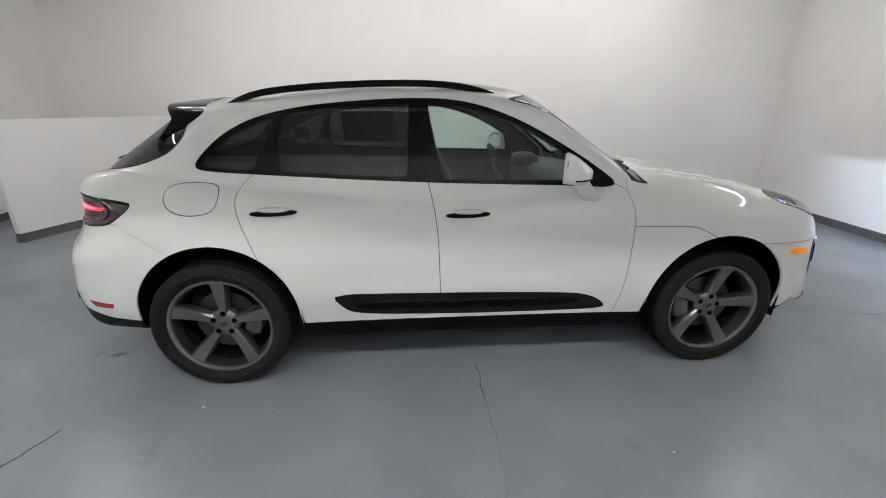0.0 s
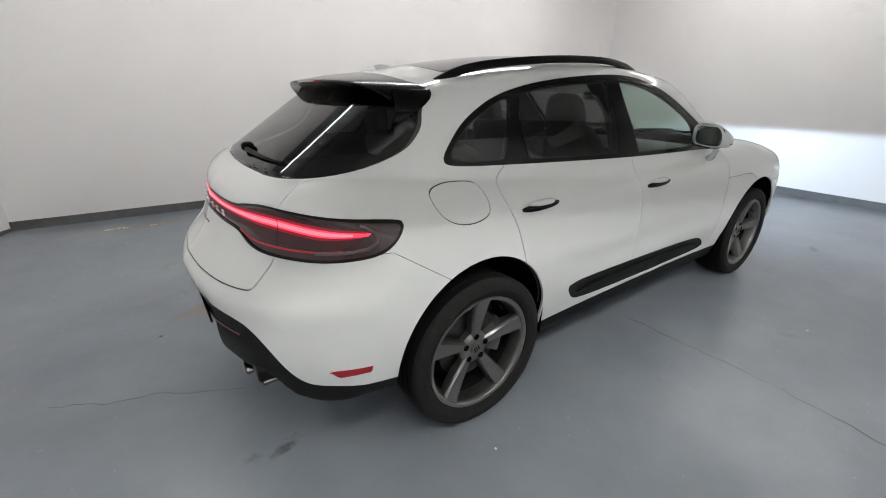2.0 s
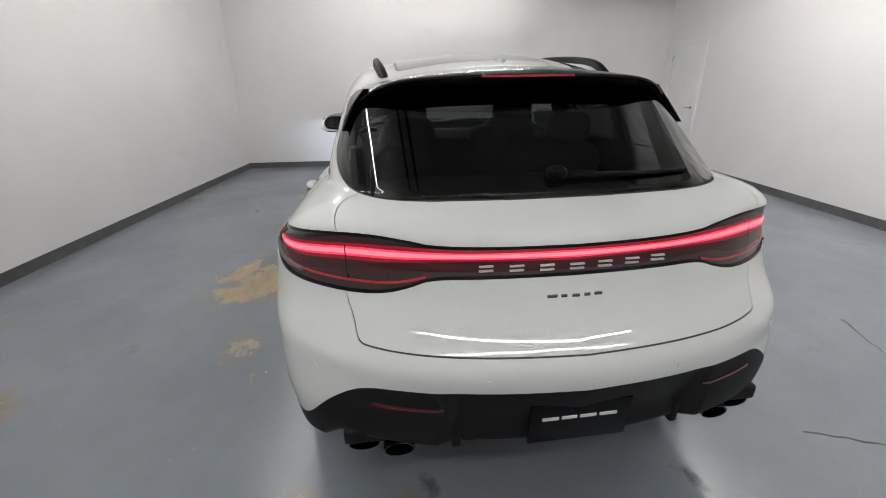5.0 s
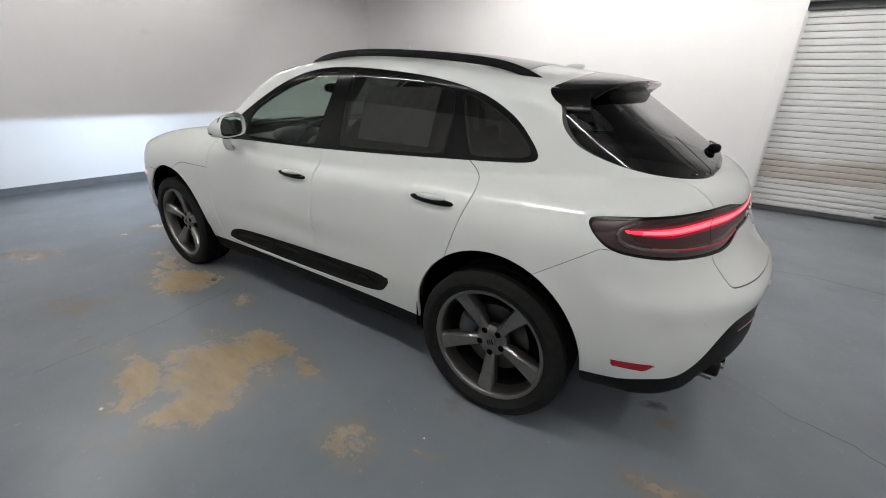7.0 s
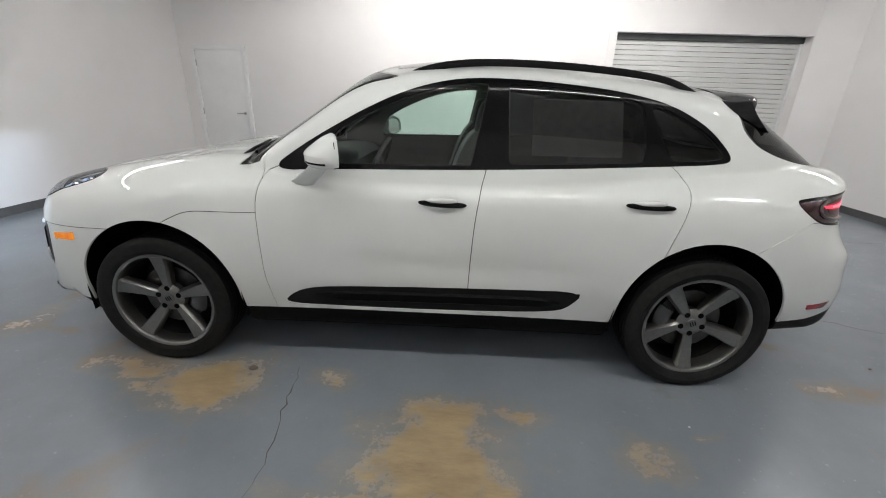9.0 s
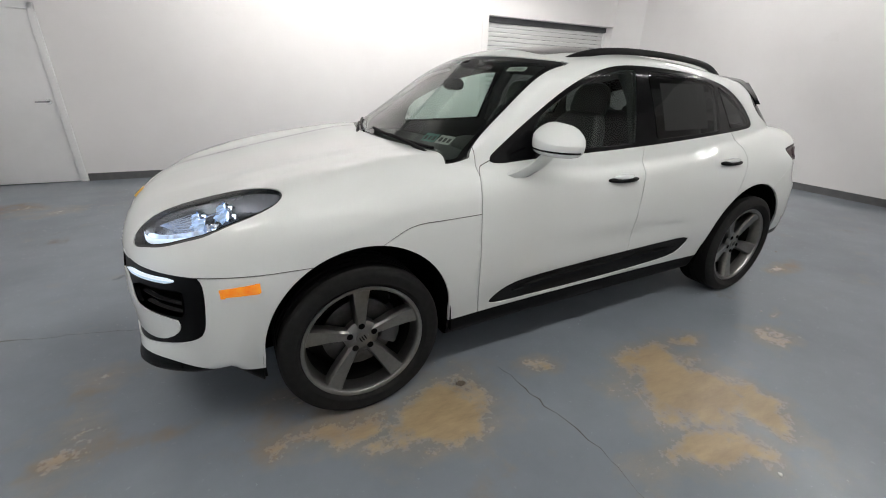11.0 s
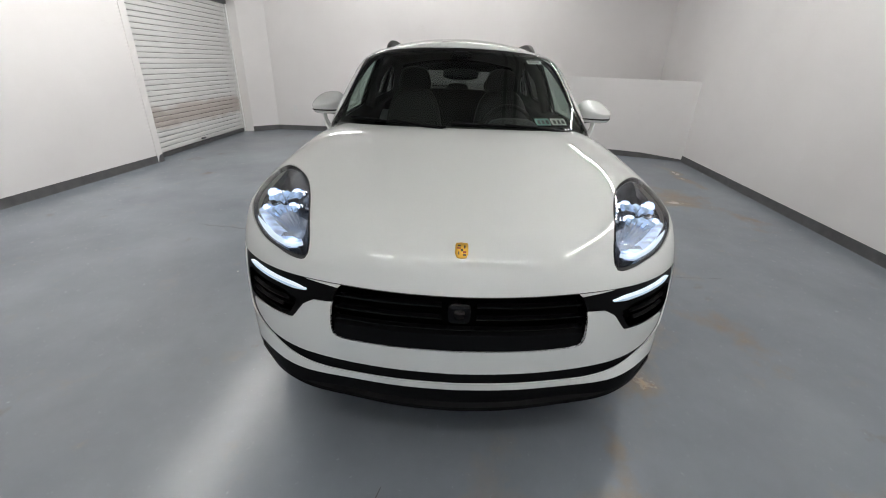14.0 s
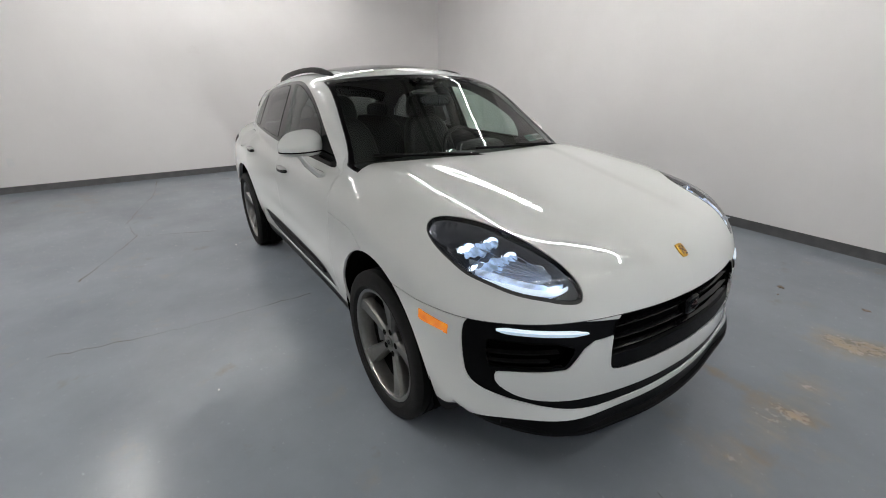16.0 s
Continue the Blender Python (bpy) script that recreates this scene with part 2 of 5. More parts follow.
# ---------------------------------------------------------------- from the skin to panels
def net(h=.02):
    """The left half of the skin as triangles: one corner in each cell that the skin crosses, drawn onto it."""
    lo, hi = np.array([-2.52, -.05, .12]), np.array([2.42, 1.03, 1.70])
    n = np.ceil((hi - lo) / h).astype(int) + 1
    axes = [lo[i] + h * np.arange(n[i]) for i in range(3)]
    grid = np.stack(np.meshgrid(*axes, indexing="ij"), -1)
    val = skin(grid.reshape(-1, 3)).reshape(n)
    inside = val < 0
    c = sum(inside[i:n[0] - 1 + i, j:n[1] - 1 + j, k:n[2] - 1 + k].astype(int) for i in (0, 1) for j in (0, 1) for k in (0, 1))
    cells = np.argwhere((c > 0) & (c < 8))
    index = -np.ones(n - 1, int)
    index[tuple(cells.T)] = np.arange(len(cells))
    v = lo + h * (cells + .5)
    for _ in range(14):
        g = slope(v)
        step = (skin(v) / np.maximum((g * g).sum(1), .3))[:, None] * g
        v = v - np.clip(step, -h, h) * .9
    tris = []
    for a in range(3):
        b, d = (a + 1) % 3, (a + 2) % 3
        flip = np.diff(inside.astype(int), axis=a)
        for sign in (1, -1):
            e = np.argwhere(flip == sign)
            ok = (e[:, b] > 0) & (e[:, d] > 0) & (e[:, b] < n[b] - 1) & (e[:, d] < n[d] - 1)
            e = e[ok]
            q = []
            for db, dd in ((-1, -1), (0, -1), (0, 0), (-1, 0)):
                k = e.copy()
                k[:, b] += db
                k[:, d] += dd
                q.append(index[tuple(k.T)])
            q = np.stack(q, 1)
            q = q[(q >= 0).all(1)]
            if sign == 1:
                q = q[:, ::-1]
            tris += [q[:, [0, 1, 2]], q[:, [0, 2, 3]]]
    return v, np.concatenate(tris)


def outline(points, rounds=2, closed=True):
    """Corner cutting: a soft outline from a few corners."""
    p = np.array(points, float)
    for _ in range(rounds):
        q = np.roll(p, -1, 0) if closed else p[1:]
        a = p if closed else p[:-1]
        r = np.stack([.75 * a + .25 * q, .25 * a + .75 * q], 1).reshape(-1, 2)
        p = r if closed else np.concatenate([p[:1], r, p[-1:]])
    return p


def within(q, poly):
    """Signed distance of the points q from a closed outline, below zero inside it."""
    out, odd = np.full(len(q), 9.0), np.zeros(len(q), bool)
    for a, b in zip(poly, np.roll(poly, -1, 0)):
        d = b - a
        t = np.clip(((q - a) @ d) / max(d @ d, 1e-12), 0, 1)
        out = np.minimum(out, np.hypot(*(q - a - t[:, None] * d).T))
        cross = (a[1] > q[:, 1]) != (b[1] > q[:, 1])
        if abs(d[1]) > 1e-12:
            odd ^= cross & (q[:, 0] < a[0] + (q[:, 1] - a[1]) * d[0] / d[1])
    return np.where(odd, -out, out)


class Skin:
    """Triangles with a panel's name each, which can be cut along lines."""

    def __init__(self, v, t):
        self.v, self.t, self.name = v, t, np.full(len(t), "shell", dtype="U24")

    def cut(self, field, source):
        """Splits the triangles of some panels where the field, a function of the corners, passes zero."""
        pick = np.isin(self.name, source)
        used = np.unique(self.t[pick])
        f = np.full(len(self.v), 1.0)
        f[used] = field(self.v[used])
        f[np.abs(f) < 2e-5] = 2e-5
        pos = f[self.t] > 0
        n = pos.sum(1)
        cross = pick & (n > 0) & (n < 3)
        keep, names = self.t[~cross], self.name[~cross]
        t, nm, pos, n = self.t[cross], self.name[cross], pos[cross], n[cross]
        if len(t):
            lone = np.where(n == 1, pos.argmax(1), (~pos).argmax(1))
            r = np.arange(len(t))
            a, b, c = t[r, lone], t[r, (lone + 1) % 3], t[r, (lone + 2) % 3]
            edges = np.sort(np.concatenate([np.stack([a, b], 1), np.stack([a, c], 1)]), 1)
            uniq, inv = np.unique(edges, axis=0, return_inverse=True)
            inv = inv.reshape(-1)
            w = (f[uniq[:, 0]] / (f[uniq[:, 0]] - f[uniq[:, 1]]))[:, None]
            base = len(self.v)
            self.v = np.concatenate([self.v, self.v[uniq[:, 0]] * (1 - w) + self.v[uniq[:, 1]] * w])
            ab, ac = base + inv[:len(t)], base + inv[len(t):]
            keep = np.concatenate([keep, np.stack([a, ab, ac], 1), np.stack([ab, b, c], 1), np.stack([ab, c, ac], 1)])
            names = np.concatenate([names, nm, nm, nm])
        self.t, self.name = keep, names

    def carve(self, new_name, field, source, gap=0.0, seam=""):
        """What lies inside the field becomes a panel of its own, with a seam of the given width round it."""
        source = [source] if isinstance(source, str) else list(source)
        for shift in ((gap, -gap) if gap else (0.0,)):
            self.cut(lambda p: field(p) + shift, source)
        pick = np.isin(self.name, source)
        mid = field(self.v[self.t[pick]].mean(1))
        old = self.name[pick]
        if gap:
            old = np.where(np.abs(mid) < gap, seam, old)
        self.name[pick] = np.where(mid < -gap, new_name, old)

    def take(self, names, mirror=False):
        """Corners and triangles of some panels, on the left or as their mirror image."""
        t = self.t[np.isin(self.name, [names] if isinstance(names, str) else list(names))]
        used, inv = np.unique(t, return_inverse=True)
        v, t = self.v[used].copy(), inv.reshape(-1, 3)
        if mirror:
            v[:, 1] *= -1
            t = t[:, ::-1]
        return v, t


def both(sk, names):
    """The two halves of a panel that spans the middle, joined."""
    (a, s), (b, t) = sk.take(names), sk.take(names, True)
    v = np.concatenate([a, b])
    t = np.concatenate([s, t + len(a)])
    key, first, inv = np.unique(np.round(v, 5) + 0.0, axis=0, return_index=True, return_inverse=True)
    t = inv.reshape(-1)[t]
    t = t[(t[:, 0] != t[:, 1]) & (t[:, 1] != t[:, 2]) & (t[:, 0] != t[:, 2])]
    return v[first], t


def panel(name, vt, material, parent, label="", depth=.012, sink=0.0, lip=0.0):
    """A sheet of the skin as a part: turned-in edges give it thickness; sink sets it back, lip lifts it."""
    v, t = vt
    if len(t) == 0:
        return None
    g = slope(v)
    nrm = g / np.linalg.norm(g, axis=1)[:, None]
    v = v + nrm * (lip - sink)
    e = np.concatenate([t[:, [0, 1]], t[:, [1, 2]], t[:, [2, 0]]])
    key = np.sort(e, 1)
    _, first, count = np.unique(key, axis=0, return_index=True, return_counts=True)
    rim = e[first[count == 1]]
    k = len(v)
    ids = np.unique(rim)
    at = {int(i): n for n, i in enumerate(ids)}
    top, low = v[ids], v[ids] - nrm[ids] * (depth + lip)
    side = np.zeros_like(top)
    for a, b in rim:
        d = np.cross(v[b] - v[a], nrm[a])
        d /= np.linalg.norm(d) + 1e-12
        side[at[int(a)]] += d
        side[at[int(b)]] += d
    side /= np.linalg.norm(side, axis=1)[:, None] + 1e-12
    m = len(ids)
    faces = t.tolist() + [[k + at[int(b)], k + at[int(a)], k + m + at[int(a)], k + m + at[int(b)]] for a, b in rim]
    vs, ns = np.concatenate([v, top, low]), np.concatenate([nrm, side, side])
    me = bpy.data.meshes.new(name)
    me.from_pydata(vs.tolist(), [], faces)
    me.polygons.foreach_set("use_smooth", np.ones(len(faces), bool))
    me.update()
    me.normals_split_custom_set_from_vertices(ns.tolist())
    me.materials.append(material)
    ob = new(name, me)
    ob.parent = parent
    if label:
        tagged(ob, label)
    return ob

# ---------------------------------------------------------------- the panels' outlines
def xz(p):
    return p[:, [0, 2]]


def rear_way(p):
    """Round the tail: distance from the middle, across and then along the side; and height."""
    return np.stack([p[:, 1] + p[:, 0] + 2.25, p[:, 2]], 1)


def nose_way(p):
    return np.stack([p[:, 1] + 2.3 - p[:, 0], p[:, 2]], 1)


def shape_of(view, points, rounds=2):
    points = [q for p in points for q in ([(-1.2, p[1]), p] if p[0] in (-.2, -.3) and p[1] < p[0] + 5 and points.index(p) == 0 else [p, (-1.2, p[1])] if p[0] in (-.2, -.3) else [p])]
    poly = outline(points, rounds)
    return lambda p: within(view(p), poly)


def only(field, limit):
    return lambda p: np.maximum(field(p), limit(p))


DLO = [(-1.475, 1.20), (-1.44, 1.245), (-1.36, 1.325), (-1.25, 1.39), (-1.14, 1.435), (-1.0, 1.468), (-.85, 1.492), (-.6, 1.515), (-.34, 1.528), (-.14, 1.522),
       (.02, 1.49), (.18, 1.435), (.33, 1.363), (.47, 1.285), (.62, 1.195), (.80, 1.066), (.46, 1.087), (.14, 1.095), (-.28, 1.108), (-.74, 1.128), (-1.17, 1.148), (-1.38, 1.158), (-1.47, 1.17)]
GLASS_F = [(-.215, 1.17), (-.206, 1.130), (-.19, 1.1245), (.47, 1.1125), (.500, 1.118), (.498, 1.15), (.47, 1.255), (.33, 1.337), (.17, 1.41), (.0, 1.466), (-.14, 1.497), (-.265, 1.5045), (-.281, 1.490)]
GLASS_R = [(-.42, 1.1385), (-.392, 1.145), (-.389, 1.18), (-.377, 1.47), (-.383, 1.495), (-.42, 1.4985), (-.6, 1.490), (-.85, 1.467), (-.99, 1.441), (-1.026, 1.425), (-1.036, 1.39), (-1.052, 1.31), (-1.043, 1.20), (-1.036, 1.167), (-1.0, 1.161)]
GLASS_Q = [(-1.20, 1.1705), (-1.172, 1.178), (-1.16, 1.20), (-1.075, 1.40), (-1.072, 1.422), (-1.10, 1.4225), (-1.15, 1.405), (-1.25, 1.36), (-1.36, 1.293), (-1.45, 1.205), (-1.41, 1.18)]
FRONT_DOOR = [(.50, 1.15), (.785, 1.085), (.822, 1.02), (.836, .92), (.836, .81), (.832, .68), (.83, .54), (.815, .42), (.80, .335), (.79, .30), (-.20, .30), (-.218, .335), (-.22, .5), (-.228, .74), (-.24, .9), (-.262, 1.03), (-.285, 1.12), (-.27, 1.2), (.4, 1.2)]
REAR_DOOR = [(-.285, 1.2), (-.285, 1.12), (-.262, 1.03), (-.24, .9), (-.228, .74), (-.22, .5), (-.218, .30), (-.95, .28), (-1.10, .45), (-1.15, .70), (-1.19, .83), (-1.225, .93), (-1.252, 1.01), (-1.255, 1.06), (-1.225, 1.11), (-1.17, 1.155), (-1.1, 1.2)]
BLADE = [(-.825, .522), (-.47, .514), (0, .504), (.53, .487), (.64, .465), (.71, .43), (.765, .368), (.52, .358), (0, .355), (-.47, .367), (-.69, .385), (-.755, .42)]
FUEL = [(-1.60, 1.06), (-1.59, 1.095), (-1.52, 1.11), (-1.44, 1.11), (-1.35, 1.10), (-1.335, 1.05), (-1.345, .995), (-1.39, .972), (-1.47, .965), (-1.54, .98), (-1.585, 1.015)]
SCREEN = [(-.3, 1.06), (.40, 1.06), (.82, 1.06), (.752, 1.18), (.705, 1.33), (.668, 1.45), (.650, 1.50), (.630, 1.522), (.56, 1.535), (.40, 1.548), (.2, 1.560), (-.3, 1.567)]
REAR_GLASS = [(-.3, 1.143), (.35, 1.143), (.56, 1.149), (.67, 1.163), (.71, 1.22), (.695, 1.30), (.665, 1.37), (.62, 1.45), (.58, 1.6), (-.3, 1.6)]
HEADLAMP = [(2.185, .540), (2.15, .538), (2.08, .557), (1.955, .588), (1.82, .634), (1.73, .695), (1.648, .778), (1.665, .832), (1.77, .858), (1.90, .850), (1.99, .802), (2.075, .735), (2.145, .640), (2.178, .575)]
GRILLE = [(-.2, .782), (.36, .780), (.465, .772), (.494, .70), (.490, .60), (.482, .570), (.45, .555), (.3, .551), (-.2, .549)]
FRAME = [(.40, .72), (.42, .746), (.63, .762), (.88, .782), (1.10, .783), (1.20, .772), (1.222, .72), (1.212, .62), (1.19, .546), (1.12, .508), (.95, .472), (.75, .440), (.60, .420), (.45, .405), (-.2, .400), (-.2, .70)]
WING = [(-.2, .447), (.6, .457), (.80, .470), (.92, .489), (1.01, .523), (1.045, .550), (1.052, .578), (1.03, .592), (.72, .592), (.69, .60), (.61, .688), (.50, .692), (.45, .70), (-.2, .70)]
INTAKE = [(.66, .690), (1.06, .708), (1.10, .70), (1.09, .62), (1.07, .606), (.735, .606), (.71, .615)]
MARKER = [(1.285, .724), (1.455, .738), (1.46, .698), (1.295, .694)]
LAMP_BAND = [(-.2, 1.04), (.43, 1.04), (.55, 1.06), (.7, 1.075), (.9, 1.07), (1.15, 1.050), (1.34, 1.030), (1.40, 1.018), (1.388, .970), (1.325, .930), (1.2, .915), (.99, .907), (.72, .905), (.6, .912), (.52, .93), (.45, .955), (.3, .958), (-.2, .965)]
TAILGATE = [(-.3, .772), (.45, .774), (.60, .778), (.635, .782), (.664, .798), (.694, .828), (.775, .90), (.785, 1.05), (.83, 1.10), (.89, 1.15), (.91, 1.20), (.93, 1.28), (.9, 1.5), (-.3, 1.7)]
REFLECTOR = [(1.06, .514), (1.265, .508), (1.255, .481), (1.11, .480)]
SUNROOF = [(.20, -1.2), (.20, -.1), (.20, .34), (.20, .45), (.05, .45), (-1.12, .45), (-1.26, .45), (-1.26, .34), (-1.26, -.1), (-1.26, -1.2)]
hood_edge = spline([(.6, .875), (.83, .875), (1.07, .875), (1.19, .866), (1.27, .832), (1.35, .79)])
chin_edge = spline([(0, .372), (.5, .382), (.75, .396), (1.0, .398), (1.15, .382), (1.3, .355), (1.5, .32)])
skirt_edge = spline([(-.15, .672), (.3, .672), (.48, .667), (.61, .650), (.70, .614), (.78, .568), (.92, .476), (1.06, .447), (1.2, .424), (1.32, .405), (1.6, .36)])


def arch(cx, cz, r):
    def field(p):
        drop = np.maximum(cz - p[:, 2], 0)
        return np.maximum(np.hypot(p[:, 0] - cx, np.maximum(p[:, 2] - cz, 0)) - r - .12 * drop, .55 - p[:, 1])
    return field


def cut_body():
    v, t = net(.0165)
    sk = Skin(v, t)
    sk.carve("gone", lambda p: p[:, 1], "shell")
    v, t = sk.take("shell")
    v[np.abs(v[:, 1]) < 1e-4, 1] = 0
    sk = Skin(v, t)
    G = .0020
    front, back = (lambda p: .02 - p[:, 0]), (lambda p: p[:, 0] + 1.5)
    sk.carve("gone", arch(1.392, .412, .408), "shell")
    sk.carve("gone", arch(-1.402, .405, .410), "shell")
    sk.carve("under", lambda p: p[:, 2] - .232, "shell")
    sk.carve("trim", only(shape_of(xz, DLO), lambda p: .5 - p[:, 1]), "shell")
    sk.carve("glass_f", shape_of(xz, GLASS_F, 1), "trim", .002, "trim_gap")
    sk.carve("glass_r", shape_of(xz, GLASS_R, 1), "trim", .002, "trim_gap")
    sk.carve("glass_q", shape_of(xz, GLASS_Q, 2), "trim", .002, "trim_gap")
    yz = lambda p: p[:, [1, 2]]
    sk.carve("screen", only(only(shape_of(yz, SCREEN), front), lambda p: screen_plane(p) - .014), "shell", .002, "seam")
    sk.carve("screen_frit", lambda p: -.020 - shape_of(yz, SCREEN)(p), "screen")
    sk.carve("cowl", lambda p: np.maximum(np.maximum(p[:, 0] - 1.068 + .30 * p[:, 1] ** 2, np.abs(p[:, 1]) - .74), np.maximum(.78 - p[:, 0], 1.0 - p[:, 2])), "shell")
    sk.carve("rear_glass", only(shape_of(yz, REAR_GLASS), back), "shell", .002, "seam")
    sk.carve("sunroof", only(shape_of(lambda p: p[:, :2], SUNROOF, 2), lambda p: 1.4 - p[:, 2]), "shell", .003, "seam")
    sill = lambda p: np.maximum(p[:, 2] - .337, np.abs(p[:, 0]) - 1.05)
    sk.carve("sill", sill, "shell")
    sk.carve("blade", only(shape_of(xz, BLADE), lambda p: .6 - p[:, 1]), "shell")
    sk.carve("door_f", only(shape_of(xz, FRONT_DOOR, 1), lambda p: .6 - p[:, 1]), "shell", G, "seam")
    sk.carve("door_r", only(shape_of(xz, REAR_DOOR, 1), lambda p: .6 - p[:, 1]), "shell", G, "seam")
    # nose
    sk.carve("wingpanel", lambda p: np.maximum(np.maximum(p[:, 2] - hood_edge(p[:, 0]), .70 - p[:, 0]), p[:, 0] - 1.42), "shell", G, "seam")
    sk.carve("bumper", lambda p: np.maximum(p[:, 2] - .768 + .012 * bell(p[:, 1], 0, .5), 1.38 - p[:, 0]), "shell", G, "seam")
    sk.carve("hood", lambda p: np.maximum(.815 - p[:, 0], p[:, 2] - 1.2), "shell", G, "seam")
    sk.carve("headlamp", shape_of(lambda p: p[:, :2], HEADLAMP), "hood", .003, "seam")
    sk.carve("headlamp_rim", lambda p: -.0035 - shape_of(lambda q: q[:, :2], HEADLAMP)(p), "headlamp")
    sk.carve("grille", shape_of(nose_way, GRILLE), "bumper")
    sk.carve("framed", shape_of(nose_way, FRAME), "bumper")
    sk.carve("bumper", shape_of(nose_way, WING, 1), "framed")
    sk.carve("intake", shape_of(nose_way, INTAKE, 1), "framed")
    sk.carve("marker", shape_of(nose_way, MARKER, 0), "bumper")
    sk.carve("chin", lambda p: np.maximum(p[:, 2] - chin_edge(nose_way(p)[:, 0]), 1.3 - p[:, 0]), ["bumper", "framed"])
    # tail
    tail = lambda p: p[:, 0] + 1.55
    sk.carve("lamp", only(shape_of(rear_way, LAMP_BAND), tail), "shell", .0045, "lamp_rim")
    sk.carve("tailgate", only(shape_of(rear_way, TAILGATE, 2), lambda p: p[:, 0] + 1.62), "shell", G, "seam")
    sk.carve("skirt", lambda p: np.maximum(p[:, 2] - skirt_edge(rear_way(p)[:, 0]), p[:, 0] + 1.6), "shell")
    sk.carve("rear_bumper", lambda p: np.maximum(p[:, 2] - np.minimum(.930 - .687 * (p[:, 0] + 1.809), .93), p[:, 0] + 1.4), "shell", .0014, "seam")
    sk.carve("reflector", only(shape_of(rear_way, REFLECTOR, 0), tail), "rear_bumper")
    sk.carve("fuel", only(shape_of(xz, FUEL, 2), lambda p: .5 - p[:, 1]), "shell", .0022, "fuel_seam")
    return sk

# ---------------------------------------------------------------- mesh helpers
def finish(name, bm, mat, parent=None, label="", smooth=True, angle=40):
    me = bpy.data.meshes.new(name)
    bmesh.ops.recalc_face_normals(bm, faces=bm.faces)
    bm.to_mesh(me)
    bm.free()
    me.materials.append(mat)
    if smooth:
        me.polygons.foreach_set("use_smooth", np.ones(len(me.polygons), bool))
        me.set_sharp_from_angle(angle=radians(angle))
    ob = new(name, me)
    if parent:
        ob.parent = parent
    if label:
        tagged(ob, label)
    return ob


def part(name, bm, mat, parent, label="", angle=40):
    return finish(name, bm, mat, parent, label, True, angle)


def brick(lo, hi, bevel=0.0, m=None, segs=2):
    bm = bmesh.new()
    bmesh.ops.create_cube(bm, size=1)
    for v in bm.verts:
        v.co = [lo[i] + (v.co[i] + .5) * (hi[i] - lo[i]) for i in range(3)]
    if bevel:
        bmesh.ops.bevel(bm, geom=bm.edges[:], offset=bevel, segments=segs, affect="EDGES", profile=.6)
    if m is not None:
        bm.transform(m)
    return bm


def lathe(profile, n=64, closed=False, m=None):
    """Turns (radius, height) points about the y axis; y is the height."""
    bm = bmesh.new()
    rings = []
    for k in range(n):
        a = 2 * math.pi * k / n
        rings.append([bm.verts.new((r * math.cos(a), h, r * math.sin(a))) for r, h in profile])
    for k in range(n):
        p, q = rings[k], rings[(k + 1) % n]
        for i in range(len(profile) - (0 if closed else 1)):
            j = (i + 1) % len(profile)
            bm.faces.new((p[i], q[i], q[j], p[j]))
    bmesh.ops.remove_doubles(bm, verts=bm.verts, dist=1e-6)
    if m is not None:
        bm.transform(m)
    return bm


def loft(rings, cap=True, loop=True):
    """Skin over rings of equally many places."""
    bm = bmesh.new()
    vs = [[bm.verts.new(p) for p in r] for r in rings]
    n = len(vs[0])
    for a, b in zip(vs, vs[1:]):
        for i in range(n if loop else n - 1):
            j = (i + 1) % n
            bm.faces.new((a[i], a[j], b[j], b[i]))
    if cap and loop:
        bm.faces.new(vs[0][::-1])
        bm.faces.new(vs[-1])
    return bm


def sweep(path, radius, n=10, flat=1.0):
    """A rod along a path; radius may be one number or one for each point."""
    path = [Vector(p) for p in path]
    radius = radius if isinstance(radius, (list, tuple)) else [radius] * len(path)
    rings = []
    for i, p in enumerate(path):
        d = (path[min(i + 1, len(path) - 1)] - path[max(i - 1, 0)]).normalized()
        u = d.cross(Vector((0, 0, 1)))
        u = u.normalized() if u.length > 1e-4 else Vector((1, 0, 0))
        w = u.cross(d)
        rings.append([p + radius[i] * (math.cos(a) * u + flat * math.sin(a) * w) for a in (2 * math.pi * k / n for k in range(n))])
    return loft(rings)


def blob(centre, half, power=2.5, n=24, m=12, warp=None):
    """A soft box: a rounded solid between a ball and a brick."""
    bm = bmesh.new()
    rows = []
    f = lambda c: math.copysign(abs(c) ** (2 / power), c)
    for i in range(1, m):
        t = math.pi * i / m - math.pi / 2
        rows.append([(f(math.cos(t)) * f(math.cos(a)), f(math.cos(t)) * f(math.sin(a)), f(math.sin(t))) for a in (2 * math.pi * k / n for k in range(n))])
    put = lambda p: bm.verts.new(Vector([centre[i] + half[i] * p[i] for i in range(3)]) + (Vector(warp(p)) if warp else Vector()))
    vs = [[put(p) for p in r] for r in rows]
    for a, b in zip(vs, vs[1:]):
        for k in range(n):
            bm.faces.new((a[k], a[(k + 1) % n], b[(k + 1) % n], b[k]))
    top, low = put((0, 0, 1)), put((0, 0, -1))
    for k in range(n):
        bm.faces.new((vs[-1][k], vs[-1][(k + 1) % n], top))
        bm.faces.new((vs[0][(k + 1) % n], vs[0][k], low))
    return bm


def merge(*bms):
    out = bmesh.new()
    for b in bms:
        me = bpy.data.meshes.new("join")
        b.to_mesh(me)
        b.free()
        out.from_mesh(me)
        bpy.data.meshes.remove(me)
    return out


